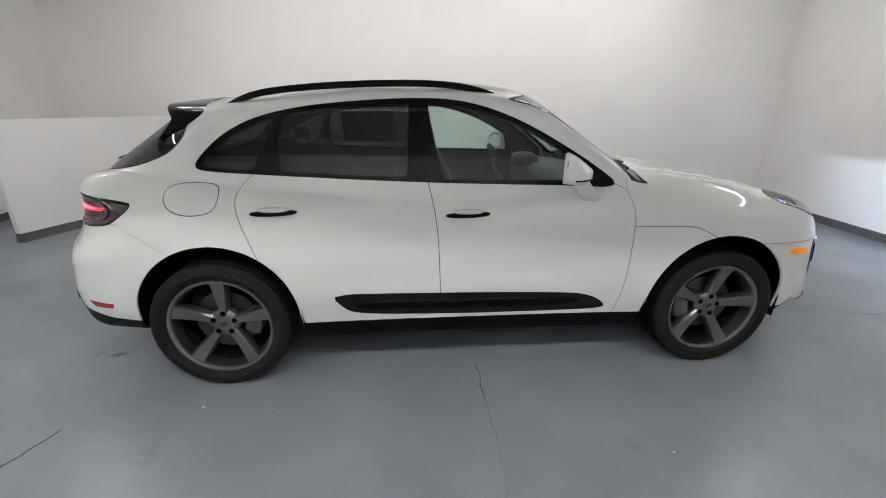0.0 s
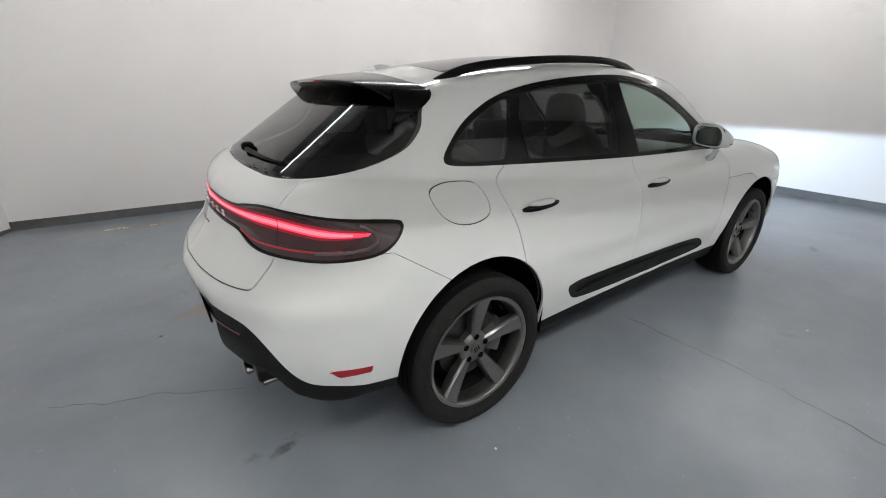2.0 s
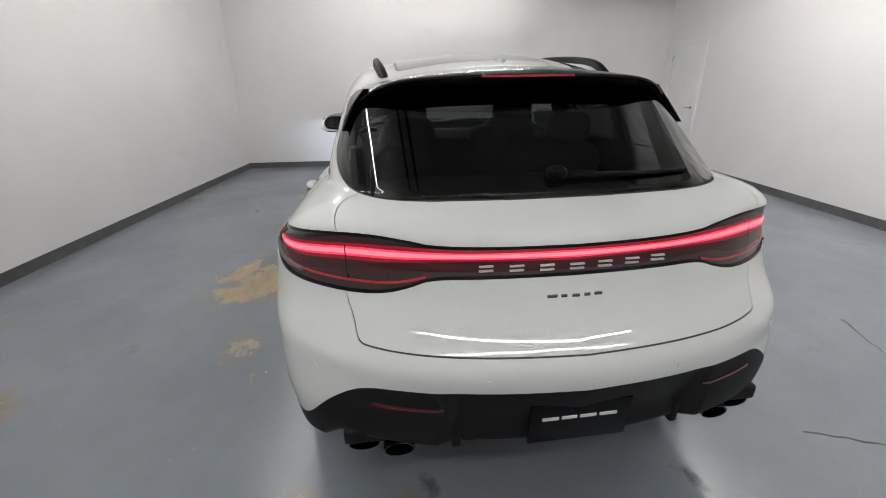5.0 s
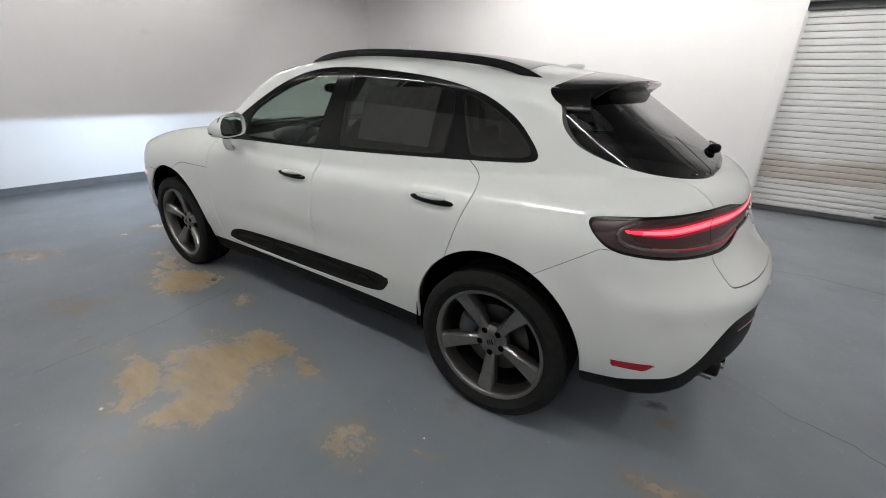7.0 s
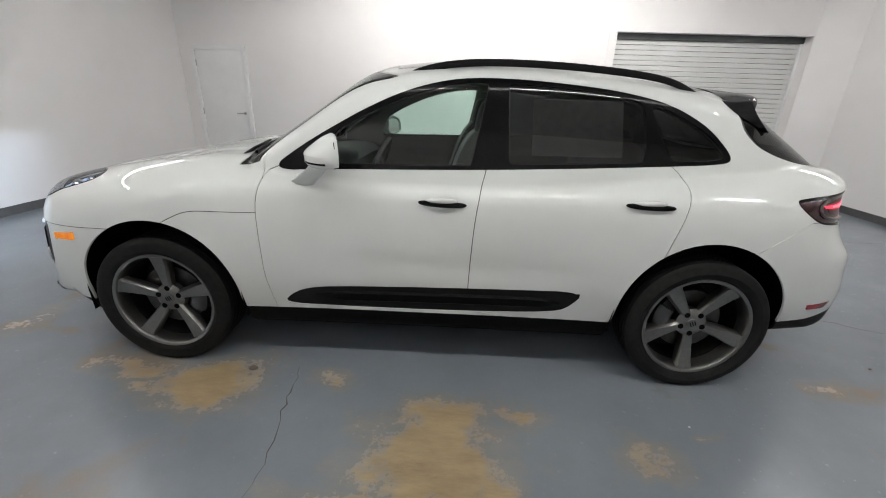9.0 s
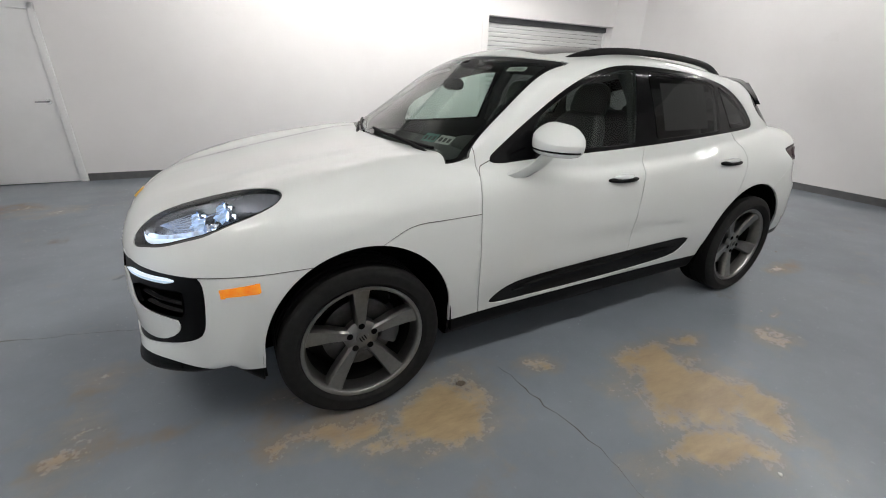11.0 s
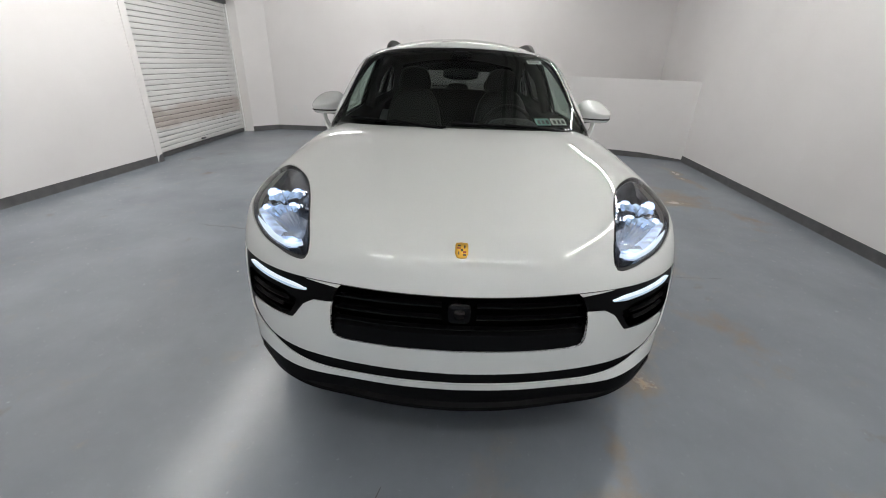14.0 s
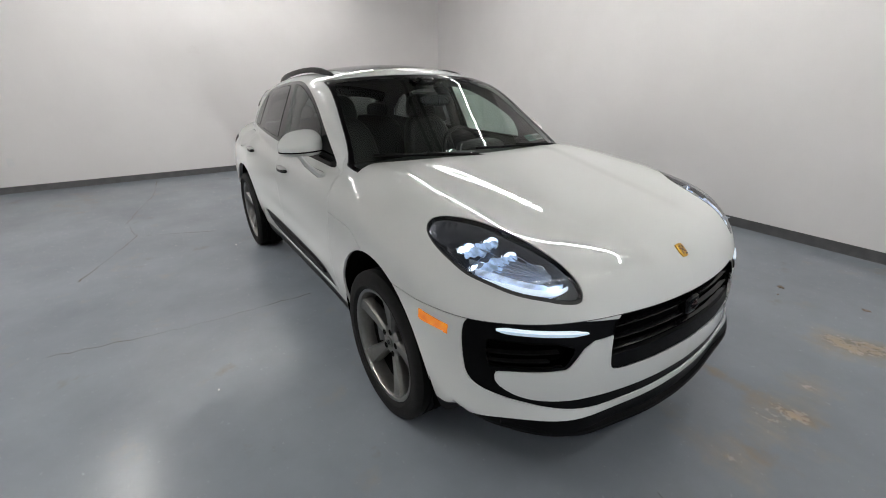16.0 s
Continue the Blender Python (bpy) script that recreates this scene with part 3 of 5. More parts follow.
def on_skin(way):
    """The skin along a line: the first place inside from a start, in a direction."""
    start, d = np.array(way[0], float), np.array(way[1], float)
    s = np.linspace(0, way[2], 400)
    v = skin(start + s[:, None] * d)
    i = max(1, int(np.argmax(v < 0)))
    k = v[i - 1] / (v[i - 1] - v[i])
    return start + (s[i - 1] + k * (s[i] - s[i - 1])) * d


def side_y(x, z):
    return on_skin(((x, 1.2, z), (0, -1, 0), 1.2))[1]


def roof_z(x, y):
    return on_skin(((x, y, 1.9), (0, 0, -1), 1.2))[2]


def tail_x(y, z):
    return on_skin(((-2.7, y, z), (1, 0, 0), 1.2))[0]


def nose_x(y, z):
    return on_skin(((2.7, y, z), (-1, 0, 0), 1.2))[0]


def ribbon(ys, mid, high, out):
    rows = []
    for y in ys:
        zc, h = float(mid(abs(y))), float(high(abs(y)))
        row = []
        for z, o in ((zc - h, -.006), *((zc + h * u, out) for u in (-.8, -.53, -.27, 0, .27, .53, .8)), (zc + h, -.006)):
            x = tail_x(y, z)
            g = slope(np.array([[x, y, z]]))[0]
            g /= np.linalg.norm(g)
            row.append((x + o * g[0], y + o * g[1], z))
        rows.append(row)
    return loft(rows, False, False)


# ---------------------------------------------------------------- the car
car = tagged(new("car"), "white sport utility car, black trim, lamps lit, on a grey floor", "car")
sk = cut_body()
PAINTED = "glossy white painted panel"
part_of = {}
for side, mirrored in (("left", False), ("right", True)):
    s = -1 if mirrored else 1
    shell_names = ["shell"] if mirrored else ["shell", "fuel", "fuel_seam"]
    for which, glass_name in (("door_f", "glass_f"), ("door_r", "glass_r")):
        door = panel("front_door" if which == "door_f" else "rear_door", sk.take(which, mirrored), paint, car, PAINTED)
        part_of[which, s] = door
        panel("window_pane", sk.take(glass_name, mirrored), clear_glass if glass_name == "glass_f" else dark_glass, door,
              "green-tinted clear side glass" if glass_name == "glass_f" else "dark privacy glass", depth=.006).visible_shadow = False
    panel("quarter_window", sk.take("glass_q", mirrored), dark_glass, car, "dark privacy glass", depth=.006).visible_shadow = False
    panel("window_trim", sk.take("trim", mirrored), gloss_black, car, "gloss black window surround and pillars", depth=.02, sink=.002)
    panel("window_seal", sk.take("trim_gap", mirrored), rubber_seal, car, "black rubber seal", depth=.01, sink=.006)
    panel("fender", sk.take("wingpanel", mirrored), paint, car, PAINTED)
    blade = panel("side_blade", sk.take("blade", mirrored), grain_black, car, "matt black plastic door insert", depth=.01, sink=.004)
    panel("sill", sk.take("sill", mirrored), satin_black, car, "black plastic sill")
    panel("side_marker", sk.take("marker", mirrored), amber, car, "lit amber side marker lamp", depth=.006, lip=.003)
    panel("rear_reflector", sk.take("reflector", mirrored), lens_red, car, "red reflector strip", depth=.006, lip=.001)
shell = both(sk, ["shell"])
body = panel("body_shell", shell, paint, car, "glossy white painted roof, pillars and rear quarters")
panel("fuel_side_left", sk.take(["fuel", "fuel_seam"]), paint, body)
bpy.data.objects["fuel_side_left"].name = "quarter_panel"
panel("fuel_flap", sk.take("fuel", True), paint, car, "white rounded fuel filler flap")
panel("flap_gap", sk.take("fuel_seam", True), gap_grey, car, "", depth=.004, sink=.003)
panel("panel_gap", both(sk, "seam"), gap_grey, car, "dark shut lines between panels", depth=.008, sink=.005)
hood = panel("hood", both(sk, "hood"), paint, car, "white clamshell bonnet")
bumper = panel("front_bumper", both(sk, "bumper"), paint, car, PAINTED)
panel("rear_bumper", both(sk, "rear_bumper"), paint, car, PAINTED)
tailgate = panel("tailgate", both(sk, "tailgate"), paint, car, PAINTED)
windscreen = panel("windscreen", both(sk, "screen"), screen_glass, car, "clear laminated windscreen", depth=.006)
windscreen.visible_shadow = False
panel("screen_border", both(sk, "screen_frit"), gloss_black, windscreen, "black printed border of the windscreen", depth=.006)
panel("cowl", both(sk, "cowl"), satin_black, car, "black plastic scuttle below the windscreen", sink=.004)
rear_pane = panel("rear_window", both(sk, "rear_glass"), dark_glass, tailgate, "dark privacy glass", depth=.006)
rear_pane.visible_shadow = False
panel("sunroof", both(sk, "sunroof"), roof_glass, car, "black glass roof panel", depth=.006)
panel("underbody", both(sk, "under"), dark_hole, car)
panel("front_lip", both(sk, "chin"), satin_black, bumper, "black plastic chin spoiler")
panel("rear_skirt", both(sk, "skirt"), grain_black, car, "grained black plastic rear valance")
# the mouths' back sheets are near black in place of the shade inside
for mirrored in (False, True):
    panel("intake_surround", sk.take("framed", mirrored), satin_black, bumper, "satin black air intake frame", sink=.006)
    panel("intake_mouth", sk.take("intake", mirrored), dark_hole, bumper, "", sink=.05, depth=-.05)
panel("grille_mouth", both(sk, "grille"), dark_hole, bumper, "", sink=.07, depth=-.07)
panel("lamp_rim", both(sk, "lamp_rim"), gloss_black, car, "gloss black rim of the tail light", depth=.01, sink=.002)
tail_band = panel("light_band", both(sk, "lamp"), tail_smoke, car, "smoked full-width tail light band", sink=.006)
for mirrored in (False, True):
    panel("headlamp_lens", sk.take("headlamp", mirrored), lens_clear, car, "clear headlamp lens", depth=.02).visible_shadow = False

# lining seen through the windows
lv, lt = both(sk, ["shell", "trim", "door_f", "door_r", "tailgate", "sunroof", "fuel", "fuel_seam", "lamp", "seam", "lamp_rim"])
mid = lv[lt].mean(1)
lt = lt[(mid[:, 0] < 1.0) & (mid[:, 0] > -2.3) & (mid[:, 2] > .45)]
used, inv = np.unique(lt, return_inverse=True)
panel("lining", (lv[used], inv.reshape(-1, 3)), trim_cloth, car, "dark grey cloth cabin lining", sink=.035, depth=.0)


def arch_liner(x, r):
    bm = bmesh.new()
    rows = []
    for y in (.55, .915):
        rows.append([bm.verts.new((x + r * math.cos(a), y, .41 + r * math.sin(a))) for a in (math.pi * k / 24 for k in range(25))])
    low = [bm.verts.new((x + sgn * (r + .010), y, .37 if x < 0 and sgn < 0 else .28)) for sgn in (1, -1) for y in (.55, .90)]
    for k in range(24):
        bm.faces.new((rows[0][k], rows[0][k + 1], rows[1][k + 1], rows[1][k]))
    bm.faces.new((rows[0][0], rows[1][0], low[1], low[0]))
    bm.faces.new((rows[0][24], rows[1][24], low[3], low[2]))
    bm.faces.new([low[0], *rows[0], low[2]])
    return bm


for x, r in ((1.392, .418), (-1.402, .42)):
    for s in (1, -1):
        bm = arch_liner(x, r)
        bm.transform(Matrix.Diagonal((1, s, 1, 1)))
        part("wheel_arch_liner", bm, dark_hole, car, "matt black arch liner with the shade in its colour")


def wheel(x, s, phase):
    """A wheel at its axle; its own y axis points outwards; the rear tyres are wider."""
    out, w = (.840, .129) if x < 0 else (.816, .121)
    m = Matrix.Translation((x, s * out, .358)) @ (Matrix.Identity(4) if s > 0 else Matrix.Rotation(math.pi, 4, "Z")) @ Matrix.Diagonal((.974, 1, .974, 1))
    hub = new("wheel")
    hub.parent = car
    hub.matrix_basis = m
    tagged(hub, "five-spoke grey alloy wheel with a black tyre")
    tread = []
    for gx in (-.062, -.022, .022, .062):
        tread += [(.370, gx - .008), (.362, gx - .006), (.362, gx + .006), (.370, gx + .008)]
    band = [(.3685, -.096)] + tread + [(.3685, .098)]
    prof = [(.3685, .098), (.363, .110), (.354, .118), (.338, .124), (.318, w), (.300, .122), (.290, .116), (.281, .108), (.276, .098)]
    inner = [(.270, -.10), (.285, -.118), (.32, -w), (.350, -.119), (.363, -.108), (.3685, -.096)]
    tyre = part("tyre", lathe(prof, 96), tyre_rubber, hub, "black tyre sidewall", 30)
    part("tread", lathe(band, 96), tread_shade_rubber, tyre, "grooved tread blackened for the arch's shade", 30)
    part("inner_wall", lathe(inner, 96), tread_shade_rubber, tyre)
    rim_prof = [(.276, .094), (.2815, .104), (.2795, .110), (.274, .1105), (.264, .106), (.259, .098), (.258, .085), (.255, .070), (.252, .04), (.248, -.02), (.25, -.10), (.276, -.105)]
    part("rim", lathe(rim_prof, 96), alloy, hub, "satin grey alloy rim", 30)
    part("barrel", lathe([(.2475, .035), (.244, -.02), (.244, -.10), (.10, -.102)], 64), alloy_dark, hub)
    rings = {}
    for k in range(5):
        a = phase + 2 * math.pi * k / 5
        rows = []
        for r, hw, y, th in ((.030, .030, .062, .030), (.070, .025, .064, .038), (.10, .0265, .069, .045), (.15, .031, .075, .05), (.20, .036, .083, .05), (.236, .0395, .091, .045), (.252, .042, .097, .04), (.266, .046, .100, .03)):
            flat = .60 + .25 * min(1, max(0, (r - .07) / .13))
            sec = [(-hw * 1.12, y - th), (-hw * 1.08, y - .020), (-hw, y - .011), (-hw * flat, y), (hw * flat, y), (hw, y - .011), (hw * 1.08, y - .020), (hw * 1.12, y - th)]
            rows.append([(r * math.cos(a) - u * math.sin(a), yy, r * math.sin(a) + u * math.cos(a)) for u, yy in sec])
        part("spoke", loft(rows), alloy, hub, "", 20)
        c = Matrix.Translation((.060 * math.cos(a), .0625, .060 * math.sin(a)))
        part("bolt_socket", lathe([(.0, .0015), (.0095, .0022), (.0125, .0028), (.0150, .0030), (.0158, -.004)], 16, m=c), dark_hole, hub, "black bolt socket")
    part("hub", lathe([(.0, .064), (.045, .064), (.066, .060), (.080, .050), (.083, .02)], 40), alloy, hub)
    part("hub_cap", lathe([(.0, .0715), (.022, .0712), (.029, .0695), (.031, .062)], 28), alloy, hub, "round metal centre cap")
    crest_mark = merge(*[brick((-.016 + .012 * k, .0707, -.013), (-.010 + .012 * k, .0725, .013), 0, Matrix.Rotation(.45, 4, "Y")) for k in range(3)])
    part("cap_emblem", crest_mark, alloy_dark, hub)
    part("brake_disc", lathe([(.075, .005), (.09, .012), (.172, .012), (.172, -.012), (.09, -.012)], 64), steel, hub, "bare steel brake disc")
    part("disc_bell", lathe([(.0, .03), (.07, .03), (.08, .02), (.082, -.01)], 32), steel, hub)
    side = 1 if x < 0 else -1
    ang = [math.radians(d) for d in ((-28, -14, 0, 14, 28))]
    rows = []
    for d in ang:
        ca, sa = math.cos(d), math.sin(d)
        rows.append([(side * s * r * ca, yy, r * sa + .0) for r, yy in ((.105, .03), (.125, .046), (.175, .046), (.195, .03), (.195, -.04), (.105, -.04))])
    part("brake_caliper", loft(rows), caliper_grey, hub, "dark grey brake caliper", 50)
    part("valve_stem", sweep([(.232 * math.cos(phase + .63), .05, .232 * math.sin(phase + .63)), (.222 * math.cos(phase + .63), .078, .222 * math.sin(phase + .63))], .004, 8), rubber_seal, hub)
    return hub


for x, s, deg in ((-AXLE, -1, 93), (AXLE, -1, 100), (-AXLE, 1, 54), (AXLE, 1, 90)):
    wheel(x, s, math.radians(deg))

# ---- roof rails
rail_top = spline([(-1.40, 1.474), (-1.36, 1.494), (-1.285, 1.529), (-1.2, 1.556), (-1.03, 1.583), (-.8, 1.603), (-.5, 1.617), (-.26, 1.617), (-.05, 1.598), (.06, 1.572), (.15, 1.535), (.185, 1.515)])
for s in (1, -1):
    rows = []
    for x in np.linspace(-1.40, .185, 58):
        zt = float(rail_top(x))
        y = .545 - .03 * max(0, (x - -.2) / .5) ** 2 - .035 * max(0, (-.8 - x) / .5) ** 2
        zb = max(min(roof_z(x, y) - .012, zt - .004), zt - .030)
        hw = .017
        rows.append([(x, s * (y + u), z) for u, z in ((-hw, zb), (-hw * .9, zt - .006), (-hw * .4, zt), (hw * .4, zt), (hw * .95, zt - .008), (hw * 1.1, zb - .006))])
    part("roof_rail", loft(rows), satin_black, car, "satin black roof rail", 50)

# ---- roof spoiler with its side fins
spoiler = new("roof_spoiler")
spoiler.parent = car
tagged(spoiler, "gloss black roof spoiler over the rear window")
lead = lambda y: -1.50 + .05 * (abs(y) / .6) ** 3
trail = lambda y: -1.735 + .115 * (abs(y) / .6) ** 4
tops, unders = [], []
for y in np.linspace(-.60, .60, 41):
    xl, xt = lead(y), trail(y)
    zl = roof_z(xl, abs(y)) + .003
    zt = 1.498 - .02 * (abs(y) / .6) ** 2 - .055 * (abs(y) / .6) ** 8
    xm = .5 * (xl + xt)
    zm = .5 * (zl + zt) + .004
    tops.append([(xl, y, zl), (xm, y, zm), (xt + .012, y, zt + .002), (xt, y, zt - .002), (xt, y, zt - .009), (xt + .01, y, zt - .012)])
    unders.append([(xt + .004, y, zt - .010), (xt + .016, y, zt - .022), (xm + .01, y, zt - .05), (xm + .05, y, zt - .11), (xl + .06, y, zl - .06), (xl + .02, y, zl - .008)])
part("wing", loft(tops, False, False), gloss_black, spoiler, "gloss black wing top", 35)
part("wing_underside", loft(unders), gloss_black, spoiler, "gloss black underside", 35)
fin_front = spline([(1.31, -1.665), (1.35, -1.585), (1.395, -1.50), (1.43, -1.455), (1.47, -1.442), (1.50, -1.46)])
fin_back = spline([(1.31, -1.672), (1.355, -1.640), (1.385, -1.622), (1.44, -1.608), (1.50, -1.61)])
fin_in = spline([(1.31, .672), (1.355, .655), (1.385, .640), (1.44, .598), (1.50, .545)])
for s in (1, -1):
    rows = []
    for z in np.linspace(1.312, 1.455, 14):
        x0, x1 = float(fin_front(z)), float(fin_back(z))
        y0 = on_skin(((x0, 1.0, z), (0, -1, 0), 1.0))[1] + .004
        y1 = float(fin_in(z))
        ym = on_skin(((.5 * (x0 + x1), 1.0, z), (0, -1, 0), 1.0))[1] + .006
        xm = .5 * (x0 + x1)
        rows.append([(x0, s * (y0 - .006), z), (x0 - .004, s * y0, z), (xm, s * max(ym, .5 * (y0 + y1)), z), (x1 + .004, s * (y1 + .003), z), (x1, s * (y1 - .004), z), (x1 + .02, s * (y1 - .02), z), (xm, s * (y1 - .03), z), (x0, s * (y0 - .03), z)])
    part("side_fin", loft(rows), gloss_black, spoiler, "gloss black fin beside the rear window", 40)
part("brake_light", brick((-1.7385, -.17, 1.486), (-1.72, .17, 1.494), .002), lens_red, spoiler, "unlit red third brake light strip")
part("shark_antenna", blob((-1.33, 0, roof_z(-1.33, 0) + .002), (.055, .02, .014), 2, 20, 10, lambda p: (-.02 * max(p[2], 0), 0, 0)), paint, car, "white shark fin aerial")

# ---- mirrors
for s in (1, -1):
    mir = new("door_mirror")
    mir.parent = car
    tagged(mir, "white door mirror with a black accent line")
    toe = Matrix.Translation((.465, s * (.945 if s > 0 else .915), 1.176)) @ Matrix.Rotation(s * .36, 4, "Z")
    bm = blob((0, 0, 0), (.092, .124, .088), 2.5, 36, 22, lambda p: (-.035 * abs(p[1]) ** 2 * max(p[0], 0), 0, (-.052 * p[2] * (p[0] + .4) if p[2] > 0 and p[0] > -.4 else 0) - .016 * s * p[1] * (1 if p[2] > 0 else .2) + (.030 * (-p[2]) ** 3 if p[2] < 0 else 0)))
    bmesh.ops.bisect_plane(bm, geom=bm.verts[:] + bm.edges[:] + bm.faces[:], plane_co=(-.052, 0, 0), plane_no=(-1, 0, 0), clear_outer=True)
    rim_edges = [e for e in bm.edges if e.is_boundary]
    ext = bmesh.ops.extrude_edge_only(bm, edges=rim_edges)
    for v in (g for g in ext["geom"] if isinstance(g, bmesh.types.BMVert)):
        v.co = Vector((v.co.x + .014, v.co.y * .93, v.co.z * .90))
    bmesh.ops.edgeloop_fill(bm, edges=[e for e in bm.edges if e.is_boundary])
    bm.transform(toe)
    part("housing", bm, paint, mir, "white mirror cap", 50)
    bm = blob((-.037, 0, -.002), (.004, .104, .060), 4, 28, 10)
    bm.transform(toe)
    part("mirror_glass", bm, mirror_face, mir, "mirror glass")
    bm = blob((-.036, 0, -.002), (.003, .111, .066), 4, 28, 10)
    bm.transform(toe)
    part("glass_surround", bm, gloss_black, mir)
    pw = lambda c: math.copysign(abs(c) ** .8, c)
    pts = []
    for a in np.linspace(-1.35, 1.5, 22):
        px, py = pw(math.cos(-.33)) * pw(math.cos(a)), pw(math.cos(-.33)) * pw(math.sin(a))
        pts.append(toe @ Vector((.0925 * px - .035 * py ** 2 * max(px, 0), s * .1245 * py, .082 * pw(math.sin(-.33)) - .0032 * py + .030 * abs(pw(math.sin(-.33))) ** 3)))
    part("accent_strip", sweep(pts, .0045, 8), gloss_black, mir, "black accent line")
    part("mirror_arm", loft([[(x + dx * w, s * y, z + dz * w) for dx, dz in ((1, 0), (.7, .35), (0, .45), (-.7, .35), (-1, 0), (-.7, -.35), (0, -.45), (.7, -.35))]
                             for x, y, z, w in ((.615, .855, 1.02, .062), (.585, .885, 1.040, .055), (.54, .915, 1.075, .048), (.49, .94, 1.130, .045))]), paint, mir, "white mirror foot", 60)

# ---- door handles
for s in (1, -1):
    for which, x0, z0 in (("door_f", -.077, .957), ("door_r", -1.062, .981)):
        y0 = side_y(x0, z0)
        h = new("door_handle")
        h.parent = part_of[which, s]
        tagged(h, "black door handle with a white upper cap")
        part("grip", blob((x0, s * (y0 + .012), z0 - .006), (.118, .018, .015), 2.6, 28, 12, lambda p: (0, -s * .010 * p[0] ** 2, .004 * p[0])), gloss_black, h, "black grip")
        part("cap", blob((x0 + .005, s * (y0 + .015), z0 + .013), (.078, .020, .0125), 2.6, 24, 10, lambda p: (0, -s * .012 * p[0] ** 2, -.004 * p[0] ** 2)), paint, h, "white cap")
        part("recess", blob((x0 + .005, s * (y0 - .004), z0 - .012), (.085, .006, .024), 2.2, 24, 10), satin_black, h)

# ---- blade ridges on the doors
for s in (1, -1):
    rows = []
    for x in np.linspace(-.70, .60, 28):
        zc = .432 - .0 * x - .012 * x
        hh = .032 * min(1, (x + .71) / .12, (.63 - x) / .22) + .002
        rows.append([(x, s * (side_y(x, zc + d) + o), zc + d) for d, o in ((-hh, -.006), (-hh * .8, .004), (hh * .6, .010), (hh, -.006))])
    part("blade_ridge", loft(rows), satin_black, car, "raised black rib on the door insert", 30)

# ---- wipers
for y0, y1, zo in ((.62, -.05, .0), (-.08, -.66, .0)):
    pts = []
    for k in np.linspace(0, 1, 14):
        y = y0 + (y1 - y0) * k
        z = 1.128 + .022 * k
        x = on_skin(((1.5, y, z), (-1, 0, 0), .8))[0] + .016
        pts.append((x, y, z))
    wiper = new("windscreen_wiper")
    wiper.parent = car
    part("wiper_blade", sweep(pts, .008, 8), satin_black, wiper, "black wiper blade")
    part("wiper_arm", sweep([(pts[0][0] + .05, y0 + .03, 1.11), (pts[2][0] + .035, pts[2][1], pts[2][2] + .0), (pts[7][0] + .014, pts[7][1], pts[7][2] + .012)], [.014, .010, .006], 8), satin_black, wiper)
rw = new("rear_wiper")
rw.parent = tailgate
part("wiper_hub", blob((tail_x(0, 1.205) - .022, .0, 1.208), (.028, .03, .022), 2.6), satin_black, rw, "black wiper pivot cap")
pts = [(tail_x(y, 1.198 - .0 * y) - .02, y, 1.200 - .012 * abs(y)) for y in np.linspace(.02, -.46, 12)]
part("wiper_arm", sweep(pts, [.012 - .007 * k / 11 for k in range(12)], 8), satin_black, rw, "black rear wiper")

# ---- grille bars and nose camera
for z, y0, y1 in ((.716, .06, .435), (.672, .06, .44), (.630, -.44, .44)):
    for s in ((1, -1) if y0 > 0 else (1,)):
        rows = []
        for y in np.linspace(y0 * s if y0 > 0 else y0, y1 * s if y0 > 0 else y1, 16):
            x = nose_x(y, z) - .030
            rows.append([(x, y, z + .008), (x + .016, y, z + .002), (x + .014, y, z - .006), (x - .02, y, z - .012)])
        part("grille_bar", loft(rows), gloss_black, bumper, "gloss black grille bar", 30)
rows = []
for y in np.linspace(-.445, .445, 24):
    x0 = nose_x(y, .545)
    e = .010 * (abs(y) / .5) ** 8
    rows.append([(x0 - .006, y, .546 + e), (x0 - .012, y, .612 - e), (x0 - .03, y, .618 - e), (x0 - .05, y, .547)])
part("grille_panel", loft(rows), satin_black, bumper, "smooth dark grey lower grille panel", 30)
part("camera_pod", blob((nose_x(0, .68) - .028, 0, .692), (.022, .042, .042), 4, 24, 12), gloss_black, bumper, "gloss black camera pod")
part("camera_lens", lathe([(0, .006), (.013, .004), (.018, 0), (.022, -.006)], 24, m=Matrix.Translation((nose_x(0, .68) - .002, 0, .694)) @ Matrix.Rotation(-math.pi / 2, 4, "Z")), lens_smoke, bumper, "round camera lens")
for s in (1, -1):
    for z, y0, y1 in ((.655, .63, .84), (.622, .66, .85)):
        rows = []
        for y in np.linspace(y0, y1, 10):
            x = nose_x(y, z) - .032
            rows.append([(x, s * y, z + .007), (x + .014, s * y, z + .001), (x + .010, s * y, z - .007), (x - .015, s * y, z - .009)])
        part("intake_bar", loft(rows), satin_black, bumper, "black intake bar", 30)
for s in (1, -1):
    lamp = new("daylight_lamp")
    lamp.parent = bumper
    tagged(lamp, "lit white daytime running light strip")
    for name, lo, hi, out, mt in (("light_bar", .0015, .0095, .004, day_white), ("lower_bar", -.0095, -.0005, .003, guide_dim)):
        rows = []
        for k in np.linspace(0, 1, 26):
            y = .545 + .262 * k
            zc = .7225 + .022 * k
            pinch = min(1, .25 + 4 * k, .3 + 8 * (1 - k))
            row = []
            for z, o in ((zc + lo * pinch, -.012), (zc + lo * pinch, out), (zc + hi * pinch, out), (zc + hi * pinch, -.012)):
                p = np.array([nose_x(y, z), y, z])
                g = slope(p[None])[0]
                p = p + o * g / np.linalg.norm(g)
                row.append((p[0], s * p[1], p[2]))
            rows.append(row)
        part(name, loft(rows), mt, lamp)
